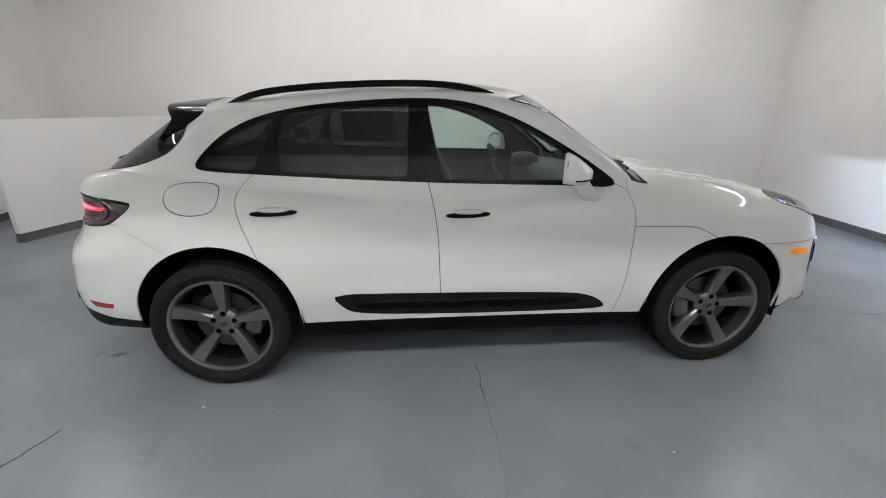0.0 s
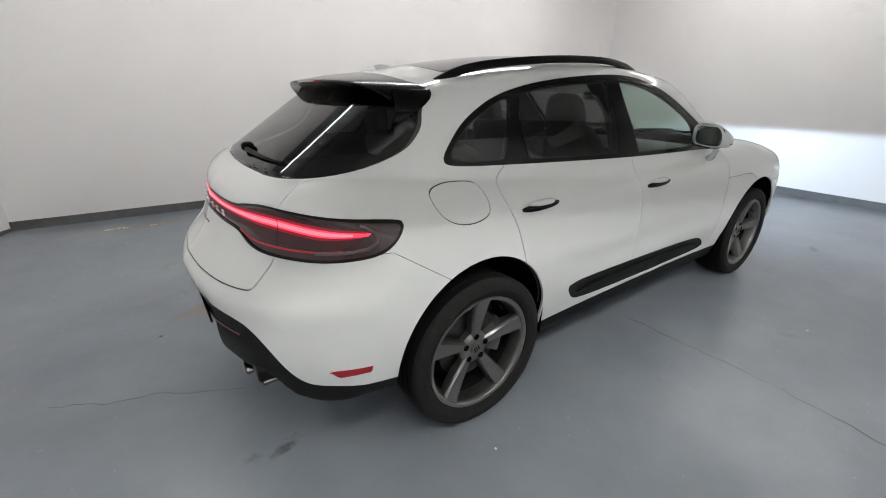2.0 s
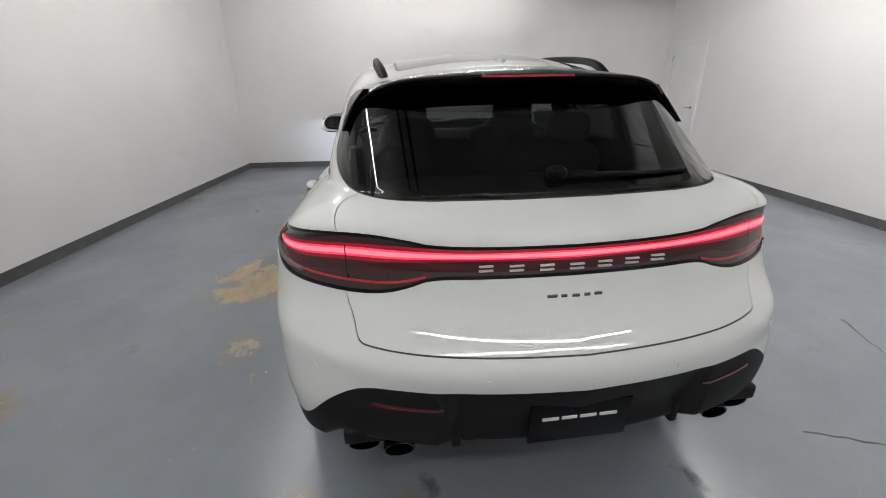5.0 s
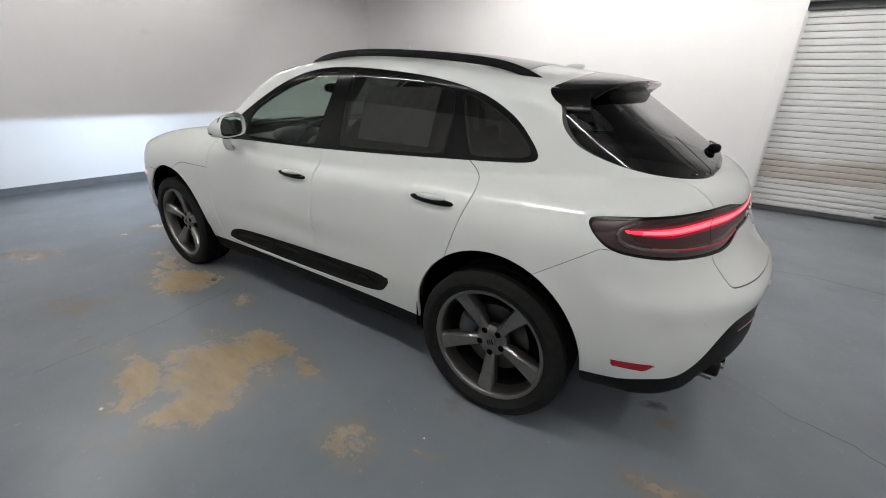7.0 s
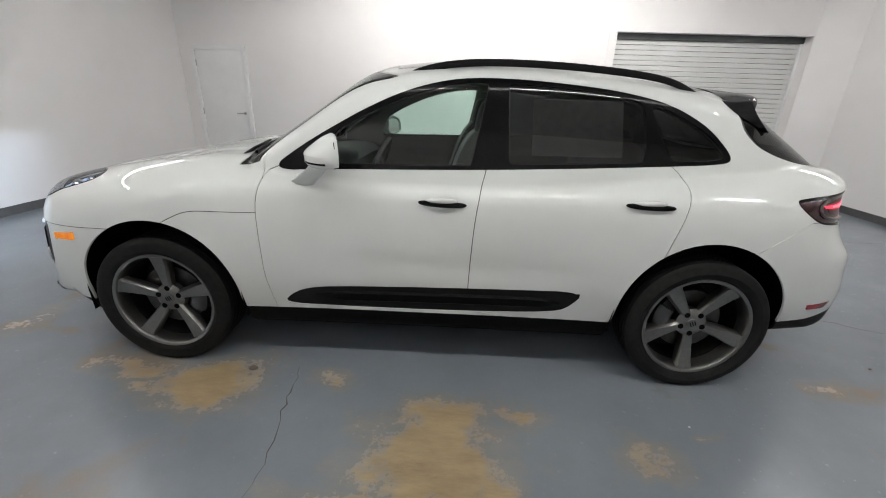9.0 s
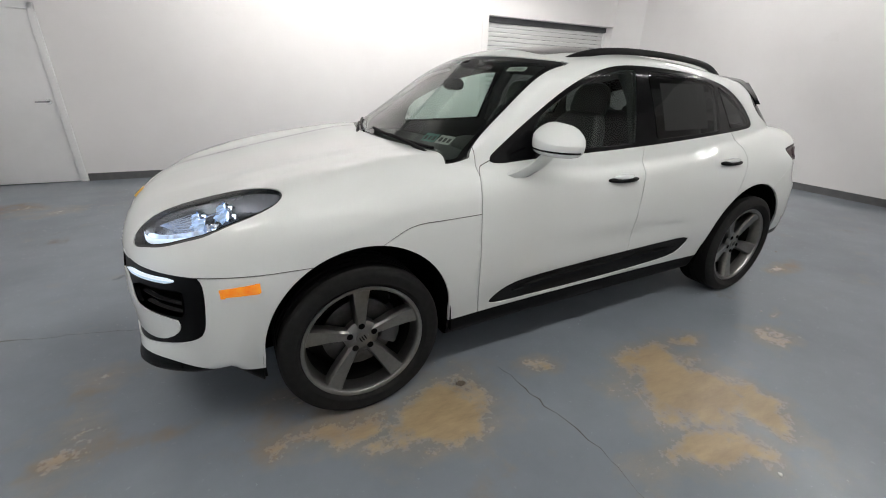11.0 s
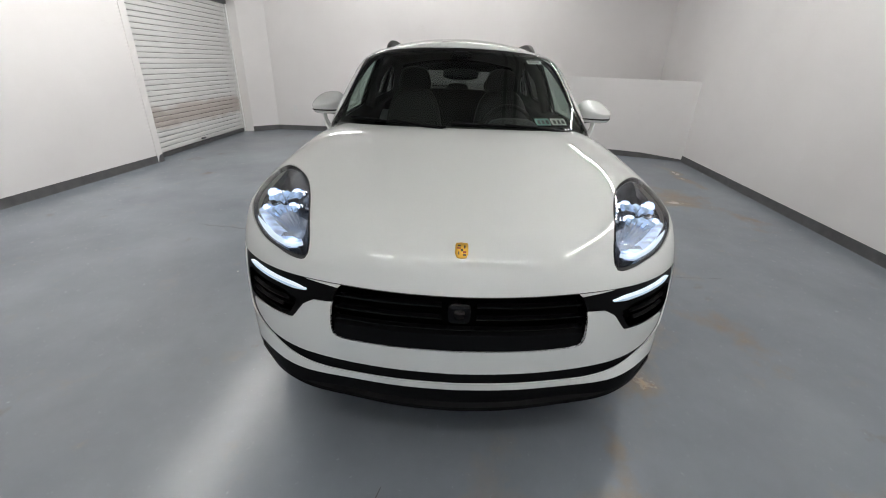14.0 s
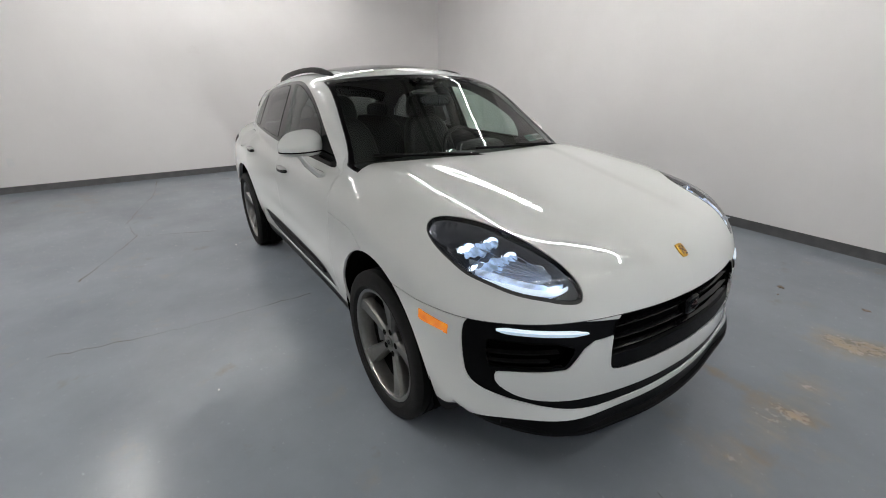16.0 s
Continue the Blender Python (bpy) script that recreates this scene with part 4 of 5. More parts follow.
# the chin's lower lip
rows = []
for y in np.linspace(-.80, .80, 44):
    zb = .262 + .105 * (abs(y) / .82) ** 2
    x = nose_x(y, zb + .06)
    rows.append([(x - .01, y, zb + .045), (x + .010, y, zb + .026), (x + .012, y, zb + .012), (x - .06, y, zb), (x - .08, y, zb + .03)])
part("splitter", loft(rows), satin_black, bumper, "black lower lip", 30)

# ---- emblem on the bonnet (a plain golden shield)
cx, cz = 2.236, .892
g = slope(np.array([[nose_x(0, cz), 0, cz]]))[0]
pitch_up = math.atan2(g[0], g[2])
em = new("hood_emblem")
em.parent = hood
place = Matrix.Translation((nose_x(0, cz), 0, cz)) @ Matrix.Rotation(pitch_up, 4, "Y")
sh = [(-.029, .0), (-.027, .016), (-.012, .0225), (.018, .022), (.027, .019), (.029, 0)]
full = sh + [(u, -w) for u, w in sh[-2:0:-1]]
bm = loft([[(-u, w, z) for u, w in full] for z in (-.004, .004)] + [[(-u * .88, w * .88, .006) for u, w in full]])
bm.transform(place)
part("shield", bm, gold, em, "small golden shield emblem")
for u0, u1, w0, w1, mt in ((-.021, -.015, .004, .015, ink), (-.011, -.005, .004, .015, enamel_red), (.004, .009, -.016, -.004, enamel_red), (.013, .018, -.015, -.004, ink), (-.017, -.006, -.013, -.008, ink), (.006, .017, .007, .012, ink), (-.005, .004, -.004, .004, ink)):
    bm = brick((-u1, w0, .0055), (-u0, w1, .0072))
    bm.transform(place)
    part("shield_field", bm, mt, em)

# ---- headlamps: bowl, projector blocks and light bars behind the lens
for s in (1, -1):
    hl = new("headlamp")
    hl.parent = car
    tagged(hl, "lit headlamp with four projector blocks behind a clear lens")
    v, t = sk.take("headlamp", s < 0)
    g = slope(v)
    g /= np.linalg.norm(g, axis=1)[:, None]
    me = bpy.data.meshes.new("bowl")
    inner = v - g * .022
    near = np.array([np.clip(-within(np.stack([inner[:, 0], np.abs(inner[:, 1])], 1), outline(HEADLAMP)), 0, .06)]).T / .06
    inner = inner - np.array([.35, 0, .94]) * (.055 * near ** .7)
    me.from_pydata(inner.tolist(), [], t.tolist())
    me.polygons.foreach_set("use_smooth", np.ones(len(t), bool))
    me.materials.append(lamp_bowl)
    bowl = new("bowl", me)
    bowl.parent = hl
    tagged(bowl, "dark grey lamp bowl")
    panel("lamp_border", sk.take("headlamp_rim", s < 0), gloss_black, hl, "black border of the lamp lens", depth=.02)
    # four lit modules, each a bright bar in a chrome cup
    for bx, by, bz, wide in ((1.843, .666, .955, .026), (1.835, .768, .950, .029), (1.935, .655, .929, .022), (1.905, .770, .905, .027)):
        aim = Matrix.Translation((bx, s * by, bz)) @ Matrix.Rotation(s * .22, 4, "Z") @ Matrix.Rotation(-.30, 4, "Y")
        cup = [(.30 * wide, -.020), (.75 * wide, -.012), (1.05 * wide, .002), (1.18 * wide, .014), (1.24 * wide, .013), (1.08 * wide, -.006), (.6 * wide, -.024)]
        turn = Matrix.Rotation(-math.pi / 2, 4, "Z") @ Matrix.Diagonal((1, 1, .62, 1))
        part("reflector", lathe(cup, 28, True, aim @ turn), reflector_chrome, hl, "oval chrome reflector")
        bm = blob((-.002, 0, .001), (.010, 1.10 * wide, .36 * wide), 5, 18, 10, lambda p: (0, 0, .10 * wide * p[1]))
        bm.transform(aim)
        part("lens_chip", bm, led_white, hl, "lit white lens")
    # added rippled strips under each pair of modules, glowing for scattered lamp light
    for xa, xb, y0, y1, deep in ((1.868, 1.862, .648, .792, .036), (1.962, 1.935, .640, .795, .038)):
        rows = []
        for k in np.linspace(0, 1, 30):
            y, x = y0 + (y1 - y0) * k, xa + (xb - xa) * k
            w = (.018 + .007 * math.sin(11 * k + 2) + .004 * math.sin(27 * k)) * min(1, .15 + 6 * k, .15 + 6 * (1 - k))
            z = on_skin(((x, y, 1.4), (0, 0, -1), 1.0))[2] - deep
            rows.append([(x - w, s * y, z + .25 * w), (x - .3 * w, s * y, z + .1 * w + .003 * math.sin(40 * k)), (x + .5 * w, s * y, z - .3 * w + .003 * math.sin(33 * k)), (x + w, s * y, z - .7 * w), (x + .6 * w, s * y, z - w - .006), (x - .8 * w, s * y, z - .6 * w)])
        part("scatter_strip", loft(rows), scatter_glow, hl, "added pale blue strip for scattered light in the lamp", 50)
    # crossed bright struts between the modules
    for (x0, y0, z0), (x1, y1, z1) in (((1.835, .70, .962), (1.955, .71, .915)), ((1.845, .745, .955), (1.945, .675, .918)), ((1.87, .64, .952), (1.90, .80, .905))):
        part("strut", sweep([(x0, s * y0, z0), (.5 * (x0 + x1), s * .5 * (y0 + y1), .5 * (z0 + z1) + .006), (x1, s * y1, z1)], .0022, 8), reflector_chrome, hl, "bright strut")
    # fluted bright tray in the front half of the bowl
    rows = []
    for k in np.linspace(0, 1, 34):
        y, x0 = .592 + .215 * k, 2.128 - .19 * k ** 1.7
        row = []
        for j in range(10):
            u = j / 9
            x, yy = x0 - .115 * u * (.55 + .45 * math.sin(math.pi * min(1, k + .15))), y - .022 * u
            z = on_skin(((x, yy, 1.4), (0, 0, -1), 1.0))[2] - .044 - .012 * math.sin(math.pi * u) + .0014 * math.sin(21 * k + 6 * u)
            row.append((x, s * yy, z))
        rows.append(row)
    part("fluted_tray", loft(rows, False, False), facet_silver, hl, "bright fluted reflector tray", 60)
    # long silver vanes running to the lamp's tip
    for k in range(6):
        y0, y1 = .640 + .022 * k, .588 + .012 * k
        way = []
        for u in np.linspace(0, 1, 8):
            x, y = 1.965 + (.115 - .006 * k) * u, y0 + (y1 - y0) * u
            way.append((x, s * y, on_skin(((x, y, 1.4), (0, 0, -1), 1.0))[2] - .036 - .004 * math.sin(3 * u)))
        part("vane", sweep(way, .0022, 6), reflector_chrome, hl, "silver vane")
    # the daylight guide along the lower edge: a bright line over a broad pale band
    for name, y0, y1, back, wide, dip, mt, text in (("light_guide", .578, .822, -.012, .010, .013, day_white, "lit light guide along the lower edge"), ("light_band", .586, .805, -.024, .040, .019, guide_blue, "broad pale blue light band")):
        rows = []
        for k in np.linspace(0, 1, 26):
            y = y0 + (y1 - y0) * k
            x = 2.150 - .19 * k ** 1.7 + back
            w = wide * min(1, .12 + 2.6 * k, .25 + 3 * (1 - k))
            zz = on_skin(((x, y, 1.4), (0, 0, -1), 1.0))[2] - dip
            rows.append([(x, s * y, zz - .004), (x - .25 * w, s * (y - .004), zz + .002), (x - .7 * w, s * (y - .008), zz + .004), (x - w, s * (y - .010), zz + .002), (x - w, s * (y - .010), zz - .012), (x, s * y, zz - .014)])
        part(name, loft(rows), mt, hl, text, 50)

# low beams: a narrow lamp behind a level shield in each headlamp
for s in (1, -1):
    lamp = bpy.data.lights.new("low_beam", "SPOT")
    lamp.energy, lamp.spot_size, lamp.spot_blend, lamp.shadow_soft_size = BEAM_WATTS, radians(66), 1.0, .0005
    lamp.color = (.62, .79, 1.0)
    lo = new("low_beam", lamp)
    lo.parent = car
    lo.matrix_basis = look((2.098, s * .62, .882), (5.1, s * .72, .86))
    tilt = Matrix.Translation((2.095, s * .62, .8835)) @ Matrix.Rotation(.047, 4, "Y")
    part("beam_shield", brick((0, -.03, 0), (.030, .03, .0006), 0, tilt), facet_silver, car)

# ---- light strips in the tail band, with faint ribbons that imitate their glow
strip_mid = spline([(0, 1.017), (.40, 1.016), (.52, 1.017), (.65, 1.018), (.78, 1.006), (.89, .996)])
strip_high = spline([(0, .0115), (.38, .0115), (.47, .014), (.55, .0160), (.75, .0155), (.85, .011), (.895, .004)])
low_mid = spline([(.42, .958), (.47, .945), (.53, .936), (.65, .934), (.8, .938), (.86, .944)])
for s in (1, -1):
    part("outer_haze", ribbon(np.linspace(.40, .885, 40) * s, lambda y: float(strip_mid(y)) - .012, spline([(.40, .012), (.47, .030), (.55, .050), (.7, .054), (.8, .046), (.86, .034), (.885, .016)]), -.0052), tail_haze, tail_band, "dim red haze painted round the light strip", 60)
part("strip_halo", ribbon(np.linspace(-.885, .885, 90), strip_mid, lambda y: 1.75 * float(strip_high(y)), -.0043), tail_halo, tail_band, "red halo painted beside the light strip", 60)
part("red_wash", ribbon(np.linspace(-.60, .60, 60), spline([(0, .990), (.4, .988), (.5, .985), (.6, .98)]), spline([(0, .016), (.42, .016), (.52, .011), (.6, .001)]), -.0047), tail_wash, tail_band, "deep red glow painted below the light strip", 60)
part("light_core", ribbon(np.linspace(-.87, .87, 90), strip_mid, lambda y: .52 * float(strip_high(y)), -.0022), tail_core, tail_band, "bright pink core of the light strip", 60)
part("light_strip", ribbon(np.linspace(-.89, .89, 90), strip_mid, strip_high, -.0035), tail_red, tail_band, "lit red light strip", 60)
for s in (1, -1):
    ring = [on_skin(((x, s * 1.2, z), (0, -s, 0), 1.2)) for x, z in ((-2.04, .936), (-1.99, .938), (-1.94, .942), (-1.89, .951), (-1.860, .968), (-1.853, .985), (-1.860, 1.003), (-1.885, 1.022), (-1.90, 1.027))]
    part("ring_guide", sweep([(p[0], p[1] - s * .002, p[2]) for p in ring], .0065, 8), lamp_grey, tail_band, "pale grey curved light guide")
    part("lower_light", ribbon(np.linspace(.425, .86, 30) * s, low_mid, lambda y: .0035, -.0035), tail_dim, tail_band, "dim red lower lamp", 60)
    part("lamp_joint", ribbon(np.array([.652, .656]) * s, spline([(0, .985), (.5, .985), (1, .985)]), lambda y: .055, -.002), rubber_seal, tail_band)

# ---- tail details: lettering as plain bars, plate, exhausts, sensors
for k in range(7):
    y = .258 - .086 * k
    z = .984
    x = tail_x(y, z)
    for dz in (-.0068, .0068):
        part("letter_bar", brick((-.004, -.0205, -.0026), (.003, .0205, .0026), .001, Matrix.Translation((x - .001, y, z + dz))), letter_silver, tail_band, "plain silver bar in place of lettering")
for k, w in enumerate((.030, .018, .022, .018, .024)):
    y = .075 - .034 * k
    x = tail_x(y, .905)
    part("script_bar", brick((-.003, -w / 2, -.0045), (.002, w / 2, .0045), .0015, Matrix.Translation((x, y, .905))), dark_chrome, tailgate, "plain grey metal bar in place of script")
plate = new("dealer_plate")
plate.parent = car
tagged(plate, "black dealer plate with a pale line of print")
px = tail_x(0, .535) - .006
lean = Matrix.Translation((px, -.005, .532)) @ Matrix.Rotation(-.10, 4, "Y")
part("plate_body", brick((-.006, -.155, -.078), (.004, .155, .078), .004, lean), gloss_black, plate)
for a, b in ((.118, .068), (.058, .012), (.002, -.048), (-.058, -.112)):
    part("print_bar", brick((-.0085, b, .016), (-.0055, a, .027), 0, lean), white_ink, plate, "pale bar of print")
for s in (1, -1):
    duct = brick((-2.275, .455, .432), (-2.04, .70, .49), .014, Matrix.Diagonal((1, s, 1, 1)), 3)
    part("diffuser_fin", brick((-2.325, .345, .43), (-2.1, .37, .60), .006, Matrix.Diagonal((1, s, 1, 1))), grain_black, car, "black diffuser fin")
    part("exhaust_housing", duct, grain_black, car, "black plastic exhaust housing")
    part("valance_reflector", ribbon(np.linspace(.40, .60, 10) * s, lambda y: .606, lambda y: .0055, .003), lens_dark_red, car, "thin unlit dark red reflector")
    for y in (.533, .641):
        m = Matrix.Translation((-2.292 + .35 * (y - .53), s * y, .418)) @ Matrix.Rotation(math.pi / 2, 4, "Z") @ Matrix.Diagonal((1, 1, .52, 1))
        pipe = part("exhaust_tip", lathe([(.040, -.14), (.046, -.05), (.049, .0), (.048, .006), (.044, .006), (.042, -.02), (.040, -.10), (.0, -.10)], 32, m=m), dark_chrome, car, "dark chrome oval exhaust tip")
    for y, z in ((.28, .711), (.77, .678)):
        x = tail_x(y, z)
        g = slope(np.array([[x, y, z]]))[0]
        q = Vector(g).to_track_quat("Y", "Z").to_matrix().to_4x4()
        part("parking_sensor", lathe([(0, .0015), (.0095, .0012), (.0105, -.002)], 20, m=Matrix.Translation((x, s * y, z)) @ (q if s > 0 else Matrix.Diagonal((1, -1, 1, 1)) @ q)), paint, car, "round white parking sensor")
part("diffuser", brick((-2.305, -.34, .425), (-2.10, .34, .47), .015), grain_black, car, "black lower diffuser")

# ---- mud guards and screen stickers
for s in (1, -1):
    part("mud_guard", loft([[(1.805 + .012 * k, s * y, z) for y, z in ((.80, .36), (.885, .36), (.87, .285), (.80, .285))] for k in (0, 1)]), satin_black, car, "black mud flap")


def sticker(name, y, z, w, h, mat, label, out=-.006):
    x = on_skin(((1.8, y, z), (-1, 0, 0), 2))[0]
    g = slope(np.array([[x, y, z]]))[0]
    q = Vector(g).to_track_quat("Z", "Y").to_matrix().to_4x4()
    m = Matrix.Translation(Vector((x, y, z)) + Vector(g).normalized() * out) @ q
    return m


m = sticker("inspection_sticker", .55, 1.165, .1, .05, paper, "")
for k, (mt, u) in enumerate(((teal_ink, -.05), (paper, .055))):
    st = part("inspection_sticker", brick((u - .048, -.03, -.001), (u + .048, .03, .0), 0, m), mt, windscreen, "small printed inspection sticker inside the glass")
    for j in range(3):
        part("print_bar", brick((u - .035 + .028 * j, -.018, .0006), (u - .018 + .028 * j, .012, .0012), 0, m), ink, st)
m = sticker("paper_tag", .50, 1.492, .1, .05, paper, "")
st = part("paper_tag", brick((-.055, -.022, -.001), (.055, .022, .0), 0, m), paper, windscreen, "white paper tag behind the glass")
for j in range(3):
    part("print_bar", brick((-.045, -.012 + .010 * j, .0006), (.04, -.008 + .010 * j, .0012), 0, m), ink, st)

# a printed sheet hangs inside the left rear side window
sheet = []
for x in (-.50, -.94):
    col = []
    for z in (1.185, 1.27, 1.36, 1.445):
        y = side_y(x, z)
        g = slope(np.array([[x, y, z]]))[0]
        g /= np.linalg.norm(g)
        col.append(Vector((x, y, z)) - Vector(g) * .022)
    sheet.append(col)
part("window_sheet", loft([[*[p for p in c], *[p - Vector((0, .001, 0)) for p in reversed(c)]] for c in sheet]), sheet_grey, part_of["door_r", 1], "printed sheet inside the dark glass")

# ---- cabin
def seat(x, y, front=True):
    st = new("front_seat")
    st.parent = car
    tagged(st, "black leather sports seat")
    part("cushion", blob((x + .05, y, .62), (.27, .25, .09), 4, 24, 12, lambda p: (0, 0, .02 * abs(p[1]) ** 3)), leather, st)
    part("backrest", blob((x - .30, y, .93), (.09, .245, .34), 3.5, 24, 14, lambda p: (-.10 * p[2] + .05 * abs(p[1]) ** 3, -.05 * p[1] * max(p[2], 0), 0)), leather, st)
    part("headrest", blob((x - .42, y, 1.325), (.06, .135, .105), 3, 20, 12, lambda p: (-.02 * p[2], -.02 * p[1] * p[2], 0)), leather, st)


seat(.12, .37)
seat(.12, -.37)
bench = new("rear_bench")
bench.parent = car
tagged(bench, "black leather rear bench")
part("cushion", blob((-.72, 0, .65), (.26, .62, .09), 5, 28, 12), leather, bench)
part("backrest", blob((-1.08, 0, .92), (.09, .62, .30), 4.5, 28, 12, lambda p: (-.10 * p[2], 0, 0)), leather, bench)
for y in (-.40, 0, .40):
    part("headrest", blob((-1.20, y, 1.255 if y else 1.20), (.05, .12, .075), 3, 18, 10), leather, bench)
dash = [[(x, y, z - .02 * (abs(y) / .7) ** 2) for y in np.linspace(-.74, .74, 14)] for x, z in ((.98, 1.06), (.86, 1.075), (.72, 1.085), (.58, 1.07), (.52, 1.02), (.54, .90), (.62, .70), (.66, .45))]
part("dashboard", loft(dash, False, False), dash_soft, car, "black dashboard")
part("instrument_hood", blob((.56, .37, 1.075), (.10, .17, .06), 2.6), dash_soft, car, "black instrument hood")
part("console", brick((-.35, -.13, .45), (.62, .13, .80), .03), dash_soft, car, "black centre console")
wheel_m = Matrix.Translation((.34, .37, 1.02)) @ Matrix.Rotation(-.42, 4, "Y") @ Matrix.Rotation(-math.pi / 2, 4, "Z")
sw = new("steering_wheel")
sw.parent = car
tagged(sw, "black leather steering wheel with chrome spokes")
part("steering_rim", lathe([(.185 + .015 * math.cos(a), .015 * math.sin(a)) for a in (2 * math.pi * k / 10 for k in range(10))], 40, True, wheel_m), leather, sw)
part("steering_hub", lathe([(0, -.03), (.06, -.025), (.075, .0), (.06, .03), (0, .03)], 24, m=wheel_m), dash_soft, sw)
for a in (0, math.pi, -math.pi / 2):
    part("steering_spoke", brick((.05, -.012, -.02), (.185, .006, .02), .005, wheel_m @ Matrix.Rotation(-a, 4, "Y")), chrome if a != -math.pi / 2 else dash_soft, sw)
part("rear_view_mirror", blob((.50, 0, 1.40), (.02, .12, .035), 3), gloss_black, car, "black cabin mirror")
part("sensor_housing", blob((.335, 0, 1.515), (.10, .075, .03), 3), gloss_black, car, "black sensor housing behind the windscreen")
part("cabin_floor", brick((-1.9, -.75, .40), (.70, .75, .45)), trim_cloth, car, "dark carpet")
part("load_cover", brick((-1.98, -.58, 1.02), (-1.18, .58, 1.035), .005), trim_cloth, car, "dark luggage cover")
for s in (1, -1):
    part("pillar_lining", sweep([(-.30, s * .775, 1.1), (-.31, s * .69, 1.35), (-.33, s * .57, 1.50)], .045, 10), trim_cloth, car, "dark pillar lining")

# ---------------------------------------------------------------- the room
def smudge(m, scale, colour, low, high, most):
    """Sparse soft dirt marks over a painted surface."""
    b = bsdf(m)
    was = b.inputs["Base Color"].links[0].from_node
    ge = node(m, "ShaderNodeTexCoord")
    mp = node(m, "ShaderNodeMapping", Scale=(1, 1, 2.2))
    nz = node(m, "ShaderNodeTexNoise", Scale=scale, Detail=8.0, Roughness=.62)
    wire(m, ge, "Object", mp, "Vector")
    wire(m, mp, "Vector", nz, "Vector")
    mr = node(m, "ShaderNodeMapRange")
    mr.inputs["From Min"].default_value, mr.inputs["From Max"].default_value = low, high
    mr.inputs["To Max"].default_value = most
    wire(m, nz, 0, mr, 0)
    mix = node(m, "ShaderNodeMix", data_type="RGBA")
    mix.inputs[7].default_value = (*colour, 1)
    wire(m, mr, 0, mix, 0)
    m.node_tree.links.new(was.outputs[0], mix.inputs[6])
    m.node_tree.links.new(mix.outputs[2], b.inputs["Base Color"])


wall_white = material("white_wall_paint", (.80, .785, .782), .6)
vary(wall_white, .7, (.765, .745, .742), (.822, .806, .802), 5)
smudge(wall_white, 1.1, (.60, .565, .545), .67, .80, .45)
relief(wall_white, 60, .001, .15, 6)
base_grey = material("grey_cove_base", (.065, .066, .07), .5)
vary(base_grey, 9, (.055, .056, .06), (.085, .086, .09), 6)
door_white = material("white_door_paint", (.80, .80, .80), .4)
vary(door_white, 3, (.77, .77, .77), (.82, .82, .82), 5)
slat_white = material("white_steel_slat", (.72, .72, .71), .55)
vary(slat_white, 2.2, (.60, .60, .585), (.76, .76, .755), 8, stretch=(.4, 1, 9))


def dust_band(m, z0, z1, colour):
    """A dusty brownish band at a height, with a ragged edge."""
    b = bsdf(m)
    was = b.inputs["Base Color"].links[0].from_node
    ge = node(m, "ShaderNodeNewGeometry")
    sep = node(m, "ShaderNodeSeparateXYZ")
    nz = node(m, "ShaderNodeTexNoise", Scale=2.5, Detail=6.0)
    wire(m, ge, "Position", sep, 0)
    wire(m, ge, "Position", nz, "Vector")
    ad = node(m, "ShaderNodeMath", operation="MULTIPLY_ADD")
    wire(m, nz, 0, ad, 0)
    ad.inputs[1].default_value = .25
    wire(m, sep, "Z", ad, 2)
    band = node(m, "ShaderNodeMapRange")
    band.interpolation_type = "SMOOTHSTEP"
    band.inputs["From Min"].default_value, band.inputs["From Max"].default_value = z0 + .125 - .06, z0 + .125 + .06
    wire(m, ad, 0, band, 0)
    cut = node(m, "ShaderNodeMapRange")
    cut.interpolation_type = "SMOOTHSTEP"
    cut.inputs["From Min"].default_value, cut.inputs["From Max"].default_value = z1 + .125 + .06, z1 + .125 - .06
    wire(m, ad, 0, cut, 0)
    mul = node(m, "ShaderNodeMath", operation="MULTIPLY")
    wire(m, band, 0, mul, 0)
    wire(m, cut, 0, mul, 1)
    soft = node(m, "ShaderNodeMath", operation="MULTIPLY")
    soft.inputs[1].default_value = .8
    wire(m, mul, 0, soft, 0)
    mix = node(m, "ShaderNodeMix", data_type="RGBA")
    mix.inputs[7].default_value = (*colour, 1)
    wire(m, soft, 0, mix, 0)
    m.node_tree.links.new(was.outputs[0], mix.inputs[6])
    m.node_tree.links.new(mix.outputs[2], b.inputs["Base Color"])


dust_band(slat_white, .42, .72, (.46, .40, .36))
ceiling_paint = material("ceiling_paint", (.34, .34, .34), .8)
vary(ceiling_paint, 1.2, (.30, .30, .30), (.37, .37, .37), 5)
lamp_body = material("white_lamp_body", (.75, .75, .75), .5)
tube_glow = glow("lamp_tube", (1.0, .985, .955), LAMP_GLOW * .85)
tube_west = glow("lamp_tube_west", (1.0, .985, .955), LAMP_GLOW * .72)
tube_dim = glow("lamp_tube_dim", (1.0, .985, .955), LAMP_GLOW * .63)

# fill strength of the added washers by the south wall
tube_fill = glow("lamp_tube_fill", (1.0, .985, .955), LAMP_GLOW * 1.35)

floor_paint = material("grey_epoxy_floor", (.155, .17, .185), .30)


